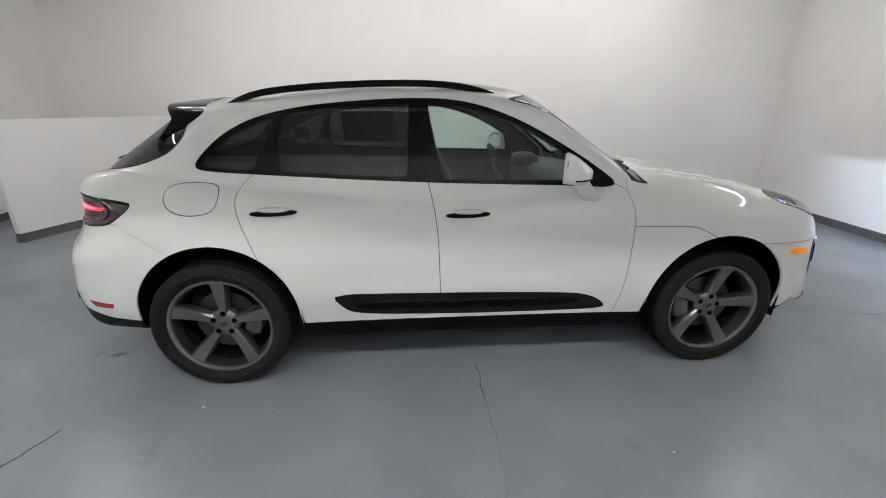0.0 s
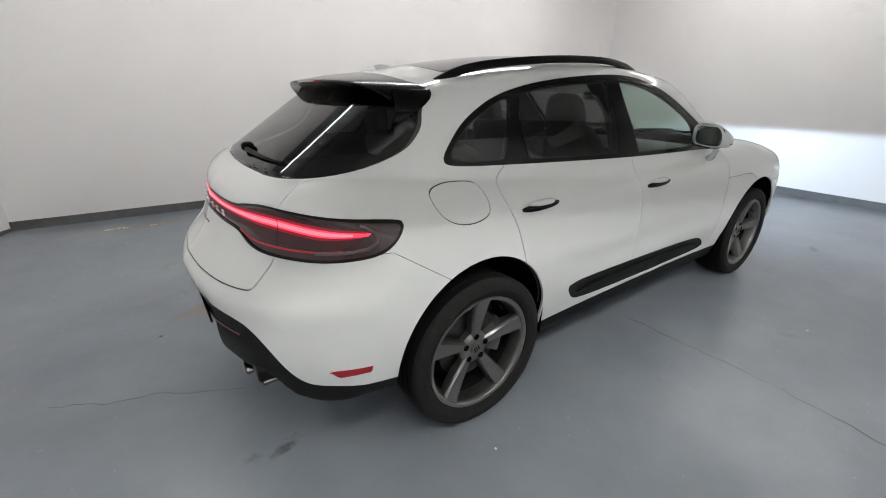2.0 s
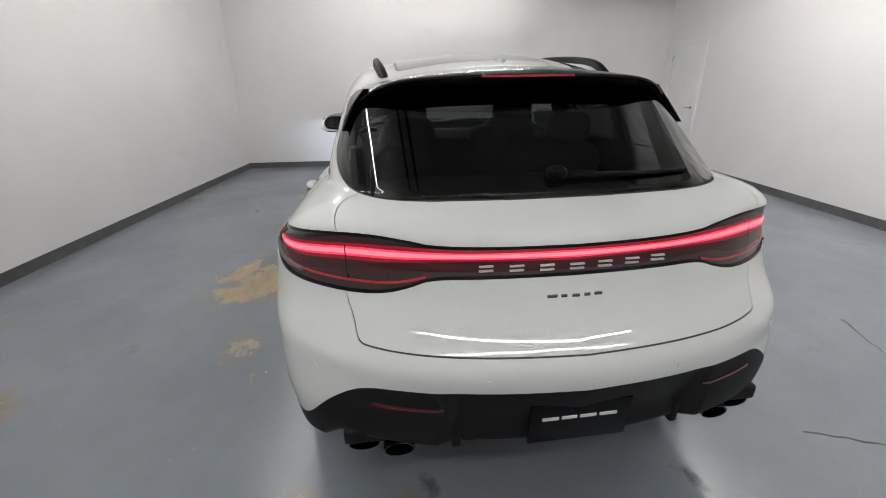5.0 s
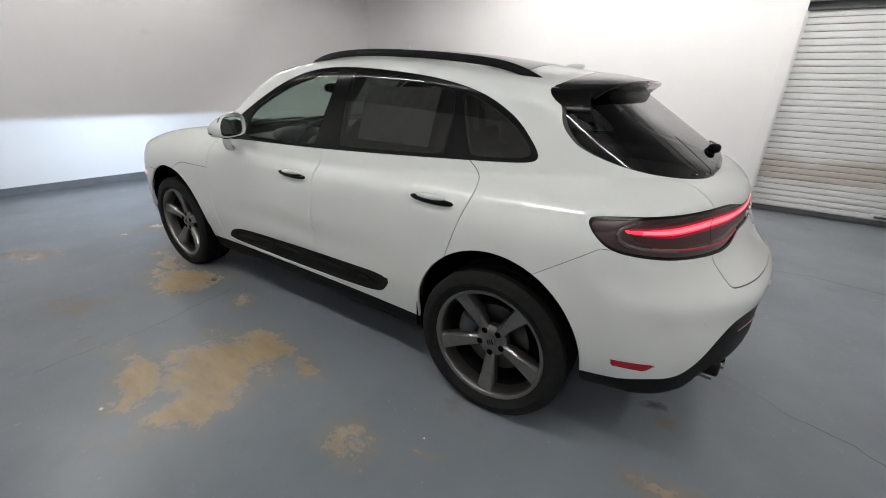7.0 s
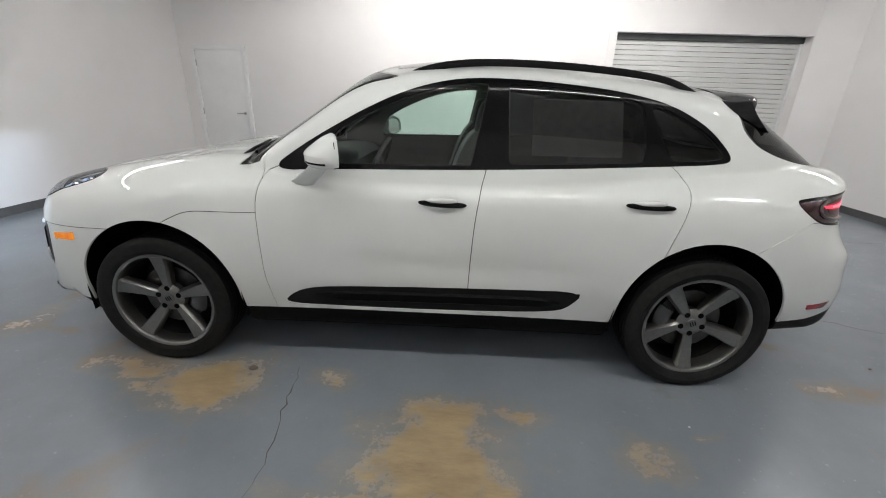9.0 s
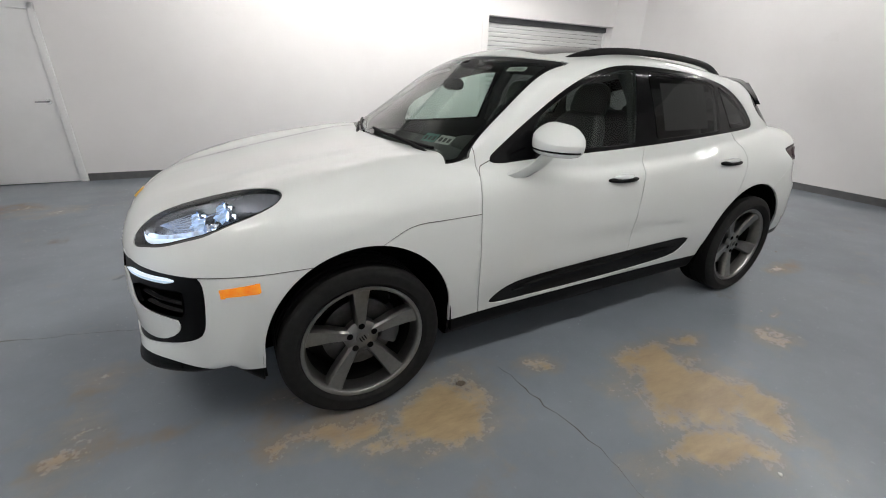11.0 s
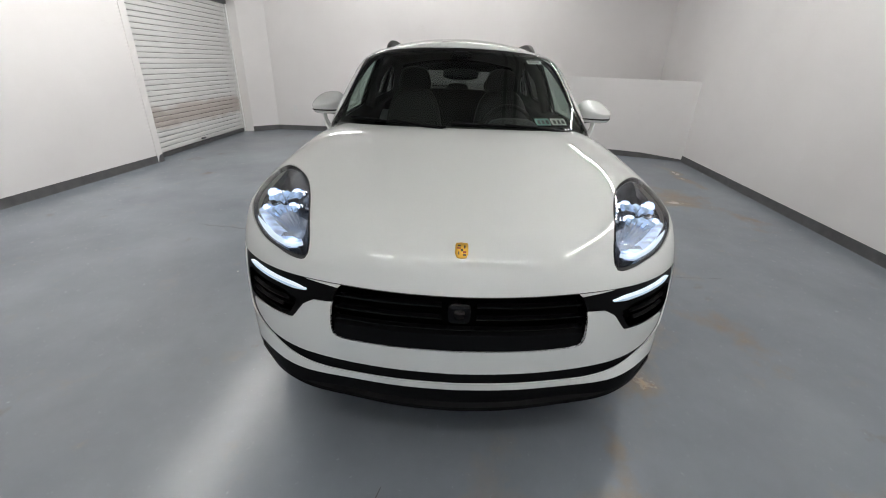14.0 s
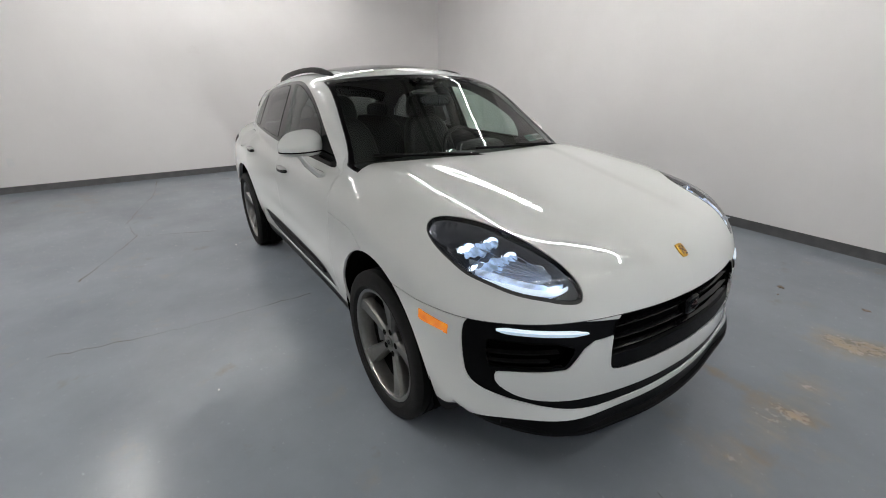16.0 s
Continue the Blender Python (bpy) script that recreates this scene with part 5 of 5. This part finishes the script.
def build_floor_paint(m):
    b = bsdf(m)
    co = node(m, "ShaderNodeTexCoord")
    big = node(m, "ShaderNodeTexNoise", Scale=.9, Detail=6.0, Roughness=.62)
    fine = node(m, "ShaderNodeTexNoise", Scale=38.0, Detail=5.0, Roughness=.7)
    for n in (big, fine):
        wire(m, co, "Object", n, "Vector")
    base = node(m, "ShaderNodeValToRGB")
    base.color_ramp.elements[0].position, base.color_ramp.elements[1].position = .30, .72
    base.color_ramp.elements[0].color = (.168, .190, .217, 1)
    base.color_ramp.elements[1].color = (.235, .261, .292, 1)
    wire(m, big, 0, base, 0)
    # worn patches where the paint has gone and tan filler shows
    patches = ((-.10, 1.50, .40, .40, -.2, 1.12), (.08, 1.78, .32, .20, .3, 1.05), (-.28, 1.76, .24, .24, .0, 1.0), (1.12, 1.10, .42, .28, .1, 1.15), (1.55, 1.02, .36, .13, .1, .9), (1.45, .72, .45, .20, .1, .75), (.50, 1.08, .22, .10, 0, .66), (.45, 1.78, .26, .13, .4, .6), (-.46, 1.27, .18, .09, 0, .8), (-1.05, 1.45, .24, .12, .2, .76),
               (-1.35, 1.26, .12, .04, .1, .62), (-2.25, .96, .24, .11, .5, .72), (-1.50, 2.75, .5, .36, .2, .55), (2.58, 1.62, .30, .22, .3, .74), (2.55, .72, .16, .40, 0, .60), (2.48, .20, .22, .18, 0, .5), (3.75, -3.3, .6, .3, 0, .60), (-2.7, 3.45, .7, .12, 0, .62), (3.0, 3.3, .9, .2, 0, .5))
    stains = ((-2.22, -.58, .20, .11, .3, .74), (-2.08, .46, .13, .07, .2, .72), (.55, 2.35, .2, .08, .4, .6), (-1.9, -1.19, .16, .05, -.4, .5), (2.57, -1.16, .25, .08, .3, .55))

    # the patches' outlines wander
    wander = node(m, "ShaderNodeTexNoise", Scale=2.4, Detail=3.0)
    wire(m, co, "Object", wander, "Vector")
    shift = node(m, "ShaderNodeVectorMath", operation="MULTIPLY_ADD")
    wire(m, wander, "Color", shift, 0)
    shift.inputs[1].default_value = (.42, .42, 0)
    away = node(m, "ShaderNodeVectorMath", operation="SUBTRACT")
    wire(m, co, "Object", away, 0)
    away.inputs[1].default_value = (.21, .21, 0)
    wire(m, away, "Vector", shift, 2)

    def blotches(rows):
        total = None
        for cx, cy, rx, ry, turn, amount in rows:
            mp = node(m, "ShaderNodeMapping")
            mp.vector_type = "TEXTURE"
            mp.inputs["Location"].default_value = (cx, cy, 0)
            mp.inputs["Rotation"].default_value = (0, 0, turn)
            mp.inputs["Scale"].default_value = (rx, ry, 1)
            wire(m, shift, "Vector", mp, "Vector")
            ln = node(m, "ShaderNodeVectorMath", operation="LENGTH")
            wire(m, mp, "Vector", ln, 0)
            mr = node(m, "ShaderNodeMapRange")
            mr.inputs["From Min"].default_value, mr.inputs["From Max"].default_value = 1.35, .30
            mr.inputs["To Max"].default_value = amount
            wire(m, ln, "Value", mr, 0)
            if total is None:
                total = mr
            else:
                mx = node(m, "ShaderNodeMath", operation="MAXIMUM")
                wire(m, total, 0, mx, 0)
                wire(m, mr, 0, mx, 1)
                total = mx
        return total

    total, dark = blotches(patches), blotches(stains)
    worn = node(m, "ShaderNodeTexNoise", Scale=3.2, Detail=9.0, Roughness=.68)
    wire(m, co, "Object", worn, "Vector")
    add = node(m, "ShaderNodeMath", operation="MULTIPLY_ADD")
    wire(m, worn, 0, add, 0)
    add.inputs[1].default_value = 2.0
    add.inputs[2].default_value = -1.18
    tot = node(m, "ShaderNodeMath", operation="ADD")
    wire(m, add, 0, tot, 0)
    wire(m, total, 0, tot, 1)
    edge = node(m, "ShaderNodeMapRange")
    edge.inputs["From Min"].default_value, edge.inputs["From Max"].default_value = .36, .74
    wire(m, tot, 0, edge, 0)
    tan = node(m, "ShaderNodeValToRGB")
    tan.color_ramp.elements[0].position, tan.color_ramp.elements[1].position = .25, .75
    tan.color_ramp.elements[0].color = (.20, .135, .066, 1)
    tan.color_ramp.elements[1].color = (.50, .375, .20, 1)
    streak = node(m, "ShaderNodeTexNoise", Scale=5.0, Detail=9.0, Roughness=.72)
    brush = node(m, "ShaderNodeMapping", Rotation=(0, 0, .6), Scale=(.55, 1.9, 1))
    wire(m, co, "Object", brush, "Vector")
    wire(m, brush, "Vector", streak, "Vector")
    wire(m, streak, 0, tan, 0)
    mix = node(m, "ShaderNodeMix", data_type="RGBA")
    amount = node(m, "ShaderNodeMath", operation="MULTIPLY")
    wire(m, edge, 0, amount, 0)
    amount.inputs[1].default_value = .9
    halo = node(m, "ShaderNodeMapRange")
    halo.inputs["From Min"].default_value, halo.inputs["From Max"].default_value = .0, .45
    halo.inputs["To Max"].default_value = .24
    wire(m, tot, 0, halo, 0)
    most = node(m, "ShaderNodeMath", operation="MAXIMUM")
    wire(m, amount, 0, most, 0)
    wire(m, halo, 0, most, 1)
    wire(m, most, 0, mix, 0)
    m.node_tree.links.new(base.outputs[0], mix.inputs[6])
    m.node_tree.links.new(tan.outputs[0], mix.inputs[7])
    # small brown drips and scuffs all over
    spots = node(m, "ShaderNodeTexNoise", Scale=1.7, Detail=6.0, Roughness=.62)
    wire(m, co, "Object", spots, "Vector")
    thr = node(m, "ShaderNodeMapRange")
    thr.inputs["From Min"].default_value, thr.inputs["From Max"].default_value = .64, .74
    thr.inputs["To Max"].default_value = .6
    wire(m, spots, 0, thr, 0)
    mix2 = node(m, "ShaderNodeMix", data_type="RGBA")
    mix2.inputs[7].default_value = (.16, .12, .085, 1)
    wire(m, thr, 0, mix2, 0)
    m.node_tree.links.new(mix.outputs[2], mix2.inputs[6])
    dk = node(m, "ShaderNodeMath", operation="ADD")
    wire(m, add, 0, dk, 0)
    wire(m, dark, 0, dk, 1)
    dkr = node(m, "ShaderNodeMapRange")
    dkr.inputs["From Min"].default_value, dkr.inputs["From Max"].default_value = .45, .70
    dkr.inputs["To Max"].default_value = .7
    wire(m, dk, 0, dkr, 0)
    mix3 = node(m, "ShaderNodeMix", data_type="RGBA")
    mix3.inputs[7].default_value = (.045, .047, .052, 1)
    wire(m, dkr, 0, mix3, 0)
    m.node_tree.links.new(mix2.outputs[2], mix3.inputs[6])
    # soft brown dirt trodden into the paint
    grime = blotches(((-1.52, 2.82, .62, .50, .5, .95), (-.85, 3.25, .5, .18, .1, .75), (-2.6, 3.45, .6, .16, 0, .8), (4.2, -3.55, .7, .30, 0, .7), (2.60, 1.60, .30, .16, .2, .8),
                      (2.45, .70, .42, .09, 0, .7), (2.62, .30, .25, .12, .3, .6), (1.62, .95, .42, .16, .1, .9), (1.30, 1.75, .5, .25, .3, .6), (-2.35, .95, .30, .14, .4, .85), (-4.5, -2.6, .8, .4, 0, .6), (-2.2, .55, .12, .10, 0, .7)))
    gsum = node(m, "ShaderNodeMath", operation="ADD")
    wire(m, add, 0, gsum, 0)
    wire(m, grime, 0, gsum, 1)
    gr = node(m, "ShaderNodeMapRange")
    gr.interpolation_type = "SMOOTHSTEP"
    gr.inputs["From Min"].default_value, gr.inputs["From Max"].default_value = .12, .95
    gr.inputs["To Max"].default_value = .62
    wire(m, gsum, 0, gr, 0)
    mix4 = node(m, "ShaderNodeMix", data_type="RGBA")
    mix4.inputs[7].default_value = (.225, .165, .105, 1)
    wire(m, gr, 0, mix4, 0)
    m.node_tree.links.new(mix3.outputs[2], mix4.inputs[6])
    m.node_tree.links.new(mix4.outputs[2], b.inputs["Base Color"])
    rr = node(m, "ShaderNodeMapRange")
    rr.inputs["From Min"].default_value, rr.inputs["From Max"].default_value = .3, .7
    rr.inputs["To Min"].default_value, rr.inputs["To Max"].default_value = .22, .28
    wire(m, fine, 0, rr, 0)
    ro = node(m, "ShaderNodeMath", operation="MULTIPLY_ADD")
    wire(m, edge, 0, ro, 0)
    ro.inputs[1].default_value = .06
    wire(m, rr, 0, ro, 2)
    wire(m, ro, 0, b, "Roughness")
    bp = node(m, "ShaderNodeBump", Strength=.03, Distance=.001)
    wire(m, fine, 0, bp, "Height")
    wire(m, bp, "Normal", b, "Normal")


build_floor_paint(floor_paint)


def setting(name, bm, mat, label, category):
    return tagged(finish(name, bm, mat, None, "", True, 30), label, category, kind="structure")


def upright(a, b, z0, z1, thick):
    """A wall from a to b; its thickness lies to the right of that way."""
    a, b = Vector((*a, 0)), Vector((*b, 0))
    d = (b - a).normalized()
    n = Vector((d.y, -d.x, 0)) * thick
    bm = bmesh.new()
    vs = [bm.verts.new(p + Vector((0, 0, z))) for z in (z0, z1) for p in (a, b, b + n, a + n)]
    for f in ((3, 2, 1, 0), (4, 5, 6, 7), (0, 1, 5, 4), (1, 2, 6, 5), (2, 3, 7, 6), (3, 0, 4, 7)):
        bm.faces.new([vs[i] for i in f])
    return bm


NORTH, EAST, WEST = 3.71, 5.07, -5.60
S_EAST, S_JAMB = (4.78, -4.895), (-2.52, -4.30)


def north(x):
    """The face of the north wall: the room stands slightly askew to the car."""
    return (x, NORTH - .09 * x)


NE, NW, SW = north(5.26), north(-5.72), (-5.81, -3.85)
SHUT_W = -5.42
setting("floor", brick((WEST - 1, -6, -.12), (EAST + 1, NORTH + 1, 0)), floor_paint, "grey-blue epoxy painted concrete floor with worn tan patches", "floor")
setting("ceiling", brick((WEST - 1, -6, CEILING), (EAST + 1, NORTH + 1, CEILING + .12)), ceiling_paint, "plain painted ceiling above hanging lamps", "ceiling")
setting("wall_north", upright(NW, NE, 0, CEILING, -.15), wall_white, "plain white painted wall", "wall")
setting("wall_east", upright(NE, (4.77, -5.1), 0, CEILING, -.15), wall_white, "plain white painted wall lit by the headlamps", "wall")
setting("wall_west", upright(SW, NW, 0, CEILING, -.15), wall_white, "plain white painted wall", "wall")


def along(t):
    """A place on the south wall's face, by its x."""
    k = (t - S_EAST[0]) / (S_JAMB[0] - S_EAST[0])
    return (t, S_EAST[1] + k * (S_JAMB[1] - S_EAST[1]))


D0, D1, DH = 4.52, 3.61, 2.09
pieces = [upright(S_EAST, along(D0), 0, CEILING, -.15), upright(along(D0), along(D1), DH, CEILING, -.15), upright(along(D1), S_JAMB, 0, CEILING, -.15),
          upright(S_JAMB, (SHUT_W, S_JAMB[1] + .08), 2.43, CEILING, -.16)]
setting("wall_south", merge(*pieces), wall_white, "white painted wall with a door and a shutter opening", "wall")
setting("wall_corner", merge(upright((SHUT_W, -4.24), SW, 0, CEILING, -.15), upright((SHUT_W, -4.60), (SHUT_W, -4.24), 0, CEILING, -.15), upright(S_JAMB, (S_JAMB[0], -4.6), 0, 2.43, -.12)), wall_white, "short white angled wall beside the shutter", "wall")
setting("wall_half", upright((-4.78, 1.77), (-3.90, 4.15), 0, 1.31, .07), wall_white, "half-height white partition across the corner", "partition")


def base(name, a, b):
    """Rubber cove base: an upright strip with a small toe."""
    a, b = Vector((*a, 0)), Vector((*b, 0))
    d = (b - a).normalized()
    n = Vector((-d.y, d.x, 0)) * -1
    rows = [[p + n * o + Vector((0, 0, z)) for o, z in ((0, 0), (.016, 0), (.009, .012), (.006, .09), (.003, .1), (0, .1))] for p in (a, b)]
    return setting(name, loft(rows), base_grey, "dark grey rubber cove base along the wall", "baseboard")


base("baseboard", NW, north(-4.0))
base("baseboard", north(-4.0), NE)
base("baseboard", NE, S_EAST)
base("baseboard", S_EAST, along(D0 + .06))
base("baseboard", along(D1 - .06), S_JAMB)
base("baseboard", (SHUT_W, -4.24), SW)
base("baseboard", SW, NW)
base("baseboard", (-4.78 + .0656, 1.77 - .0243), (-3.92 + .0656, 4.12 - .0243))
base("baseboard", (-4.78, 1.77), (-4.78 + .0656, 1.77 - .0243))

# roller shutter
shutter = tagged(new("roller_shutter"), "closed white steel roller shutter with dusty horizontal slats", "shutter")
rng = random.Random(4)
zs, h = .07, .0735
slat_mesh = None
k = 0
while zs < 2.40:
    if slat_mesh is None:
        L = S_JAMB[0] - SHUT_W - .06
        rows = [[(x, o, z) for o, z in ((0, 0), (.008, .006), (.012, .022), (.012, .050), (.008, .064), (.0, .070), (-.01, .034))] for x in (0, L)]
        ob = finish("slat", loft(rows), slat_white, shutter, "", True, 25)
        slat_mesh = ob.data
    else:
        ob = new("slat", slat_mesh)
        ob.parent = shutter
    ob.location = (SHUT_W + .03, -4.455, zs)
    zs += h
part("bottom_bar", brick((SHUT_W + .02, -4.475, .005), (S_JAMB[0] - .02, -4.43, .068), .006), base_grey, shutter, "dark bottom bar with rubber seal")
for x in (SHUT_W + .015, S_JAMB[0] - .015):
    part("guide_rail", brick((x - .02, -4.49, 0), (x + .02, -4.415, 2.43), .004), lamp_body, shutter, "painted steel guide rail")
part("pull_handle", brick((-3.9, -4.43, .10), (-3.78, -4.405, .125), .006), base_grey, shutter, "small dark pull handle")
# the hood's dark grey stands for the shadow at the shutter's head
part("head_hood", brick((SHUT_W, -4.52, 2.34), (S_JAMB[0], -4.40, 2.43), .01), base_grey, shutter, "hood coloured dark for the shadow over the shutter")

# personnel door
a, b = Vector((*along(D0), 0)), Vector((*along(D1), 0))
d = (b - a).normalized()
turn = math.atan2(d.y, d.x)
at = lambda u, v, w: Matrix.Translation(a + Vector((0, 0, w))) @ Matrix.Rotation(turn, 4, "Z") @ Matrix.Translation((u, v, 0))
width = (b - a).length
door = tagged(new("door_1"), "closed white flush door with a steel lever handle in a white frame", "door", kind="structure")
part("door_leaf", brick((.03, -.012, .008), (width - .03, .03, DH - .03), .003, at(0, 0, 0)), door_white, door)
for u0, u1, w0, w1 in ((-.045, .028, 0, DH + .045), (width - .028, width + .045, 0, DH + .045), (-.045, width + .045, DH - .028, DH + .045)):
    part("door_frame", brick((u0, -.03, w0), (u1, .08, w1), .005, at(0, 0, 0)), door_white, door)
hand = new("lever_handle")
hand.parent = door
part("rose", lathe([(0, .012), (.028, .010), (.032, 0)], 24, m=at(width - .10, -.012, 1.03) @ Matrix.Rotation(math.pi, 4, "Z")), chrome, hand, "round steel rose")
part("lever", sweep([at(width - .10, -.012, 1.03).translation, at(width - .10, -.055, 1.03).translation, at(width - .13, -.062, 1.03).translation, at(width - .22, -.062, 1.03).translation], .009, 10), chrome, hand, "satin steel lever")
for w in (.25, 1.05, 1.85):
    part("hinge", sweep([at(.028, -.022, w - .05).translation, at(.028, -.022, w + .05).translation], .009, 10), chrome, door, "steel hinge")

# small wall plates
tagged(finish("wall_plate", brick((0, -.012, 0), (.24, 0, .30), .004, Matrix.Translation((*north(4.96), 1.93)) @ Matrix.Rotation(math.atan(-.09), 4, "Z")), wall_white), "flush white painted access panel on the wall", "access panel")
tagged(finish("socket_plate", brick((-5.79, -3.46, .40), (-5.778, -3.39, .52), .003), door_white), "white wall socket plate", "socket")

# linear lamps under the ceiling
LZ = 3.395


def lamp_row(a, b, group, tube=tube_glow, half=.014):
    a, b = Vector(a), Vector(b)
    n = max(1, round((b - a).length / 1.22))
    d = (b - a) / n
    ang = math.atan2(d.y, d.x)
    for k in range(n):
        L = d.length
        m = Matrix.Translation(a + d * k) @ Matrix.Rotation(ang, 4, "Z")
        lampy = tagged(new("ceiling_light"), "lit linear white lamp hanging below the ceiling", "ceiling light", group)
        lampy.matrix_basis = m
        part("housing", brick((.01, -.008, .0), (L - .01, .008, .03), .003), lamp_body, lampy)
        for u in (.2 * L, .8 * L):
            part("hanger", sweep([(u, 0, .02), (u, 0, CEILING - a.z)], .004, 6), lamp_body, lampy)
        part("tube", brick((.025, -half, -.017), (L - .025, half, -.003), .005), tube, lampy, "glowing tube")


lamp_row((-3.6, 2.05, LZ), (3.4, 2.05, LZ), "linear lamps on the ceiling")
lamp_row((4.05, 1.95, LZ), (4.05, -2.0, LZ), "linear lamps on the ceiling", tube_dim)
lamp_row((-4.55, -2.7, LZ), (-4.55, 1.9, LZ), "linear lamps on the ceiling", tube_west)
wash = lambda x, d: (*(Vector((*along(x), 0)) + Vector((.083, .9966, 0)) * d).to_2d(), LZ - .1)
# unseen washers added to brighten the south wall and the car's right side
lamp_row(wash(1.9, 1.5), wash(-3.3, 1.5), "wall washers along the south wall", tube_fill)
# unseen board added to keep the washers from mirroring in the car
setting("valance", merge(upright(wash(3.3, 1.85)[:2], wash(-3.7, 1.85)[:2], 2.885, 3.50, -.02), upright(along(3.3), wash(3.3, 1.85)[:2], 2.98, 3.50, -.02)), wall_white, "unseen white board added to screen the wall washers", "valance")

# two dark conduits under the ceiling, seen mirrored in the car's glass
for y in (.82, 1.02):
    tagged(finish("conduit", sweep([(-5.0, y, 3.60), (-2.0, y, 3.60), (1.0, y, 3.60), (4.2, y, 3.60)], .028, 10), dark_hole), "dark painted steel conduit hung under the ceiling", "conduit", "conduits on the ceiling")

# cracks in the floor
def crack(points, width=.008):
    rng = random.Random(len(points) * 7 + int(points[0][0] * 100))
    p = [Vector((*q, 0)) for q in points]
    fine = []
    for q, r in zip(p, p[1:]):
        n = max(2, int((r - q).length / .05))
        for k in range(n):
            fine.append(q.lerp(r, k / n) + Vector((rng.uniform(-.012, .012), rng.uniform(-.012, .012), 0)))
    fine.append(p[-1])
    rows = []
    for i, q in enumerate(fine):
        d = (fine[min(i + 1, len(fine) - 1)] - fine[max(i - 1, 0)]).normalized()
        w = width * rng.uniform(.25, 1) * .5 * max(.2, .7 + .5 * math.sin(.31 * i + points[0][0] * 9))
        n = Vector((-d.y, d.x, 0)) * w
        rows.append([q - n + Vector((0, 0, .0008)), q + Vector((0, 0, .0016)), q + n + Vector((0, 0, .0008))])
    return loft(rows, False, False)


crack_dark = material("crack_dirt", (.066, .056, .048), .9)
CRACKS = (((-5.5, -1.70), (-4.4, -1.78), (-3.6, -1.95), (-3.0, -2.07), (-2.36, -1.97), (-1.79, -2.18), (-1.3, -2.36)),
          ((-2.36, -1.97), (-2.25, -1.66), (-2.08, -1.25)),
          ((.01, -.85), (0, -1.29), (.01, -1.55), (-.01, -1.78), (-.05, -2.08), (-.1, -2.4)),
          ((2.45, -.27), (2.62, -.33), (2.8, -.38), (2.95, -.40), (3.2, -.47)),
          ((.68, .95), (.65, 1.3), (.60, 1.58), (.63, 1.85), (.62, 2.1)),
          ((-2.3, -.08), (-2.53, .01), (-2.66, .12), (-2.88, .18), (-3.1, .3)))
for pts, wide in zip(CRACKS, (.016, .014, .0075, .010, .007, .005)):
    tagged(finish("floor_crack", crack(pts, wide), crack_dark), "thin dark crack in the painted floor", "crack", "cracks in the floor", "structure")

# chips and crumbs on the floor
chip_white = material("paint_chip", (.6, .6, .58), .7)
chip_brown = material("brown_crumb", (.13, .10, .075), .8)
for (x, y, r, mt, text) in ((-1.47, -1.14, .009, chip_white, "small white paint chip on the floor"), (.04, 2.0, .012, chip_white, "small white paint chip on the floor"),
                            (2.05, 2.22, .03, chip_brown, "brown leaf fragment on the floor"), (2.53, 2.28, .026, chip_brown, "brown leaf fragment on the floor"),
                            (1.32, -2.97, .03, chip_brown, "brown leaf fragment on the floor"), (-2.62, .72, .012, chip_brown, "brown crumb on the floor"), (-1.29, 1.26, .008, chip_white, "small white paint chip on the floor"),
                            (2.08, 2.06, .010, chip_brown, "brown crumb on the floor"), (.94, .98, .03, chip_brown, "brown leaf fragment on the floor"), (.8, -1.6, .007, chip_white, "small white paint chip on the floor")):
    rng = random.Random(int(x * 977 + y * 31))
    ring = [(x + r * rng.uniform(.5, 1.1) * math.cos(a), y + r * rng.uniform(.4, .9) * math.sin(a)) for a in (2 * math.pi * k / 9 for k in range(9))]
    bm = loft([[(u, v, .0005) for u, v in ring], [(x + .8 * (u - x), y + .8 * (v - y), .003 + .25 * r * rng.random()) for u, v in ring]])
    tagged(finish("floor_chip", bm, mt), text, "debris", "crumbs on the floor")
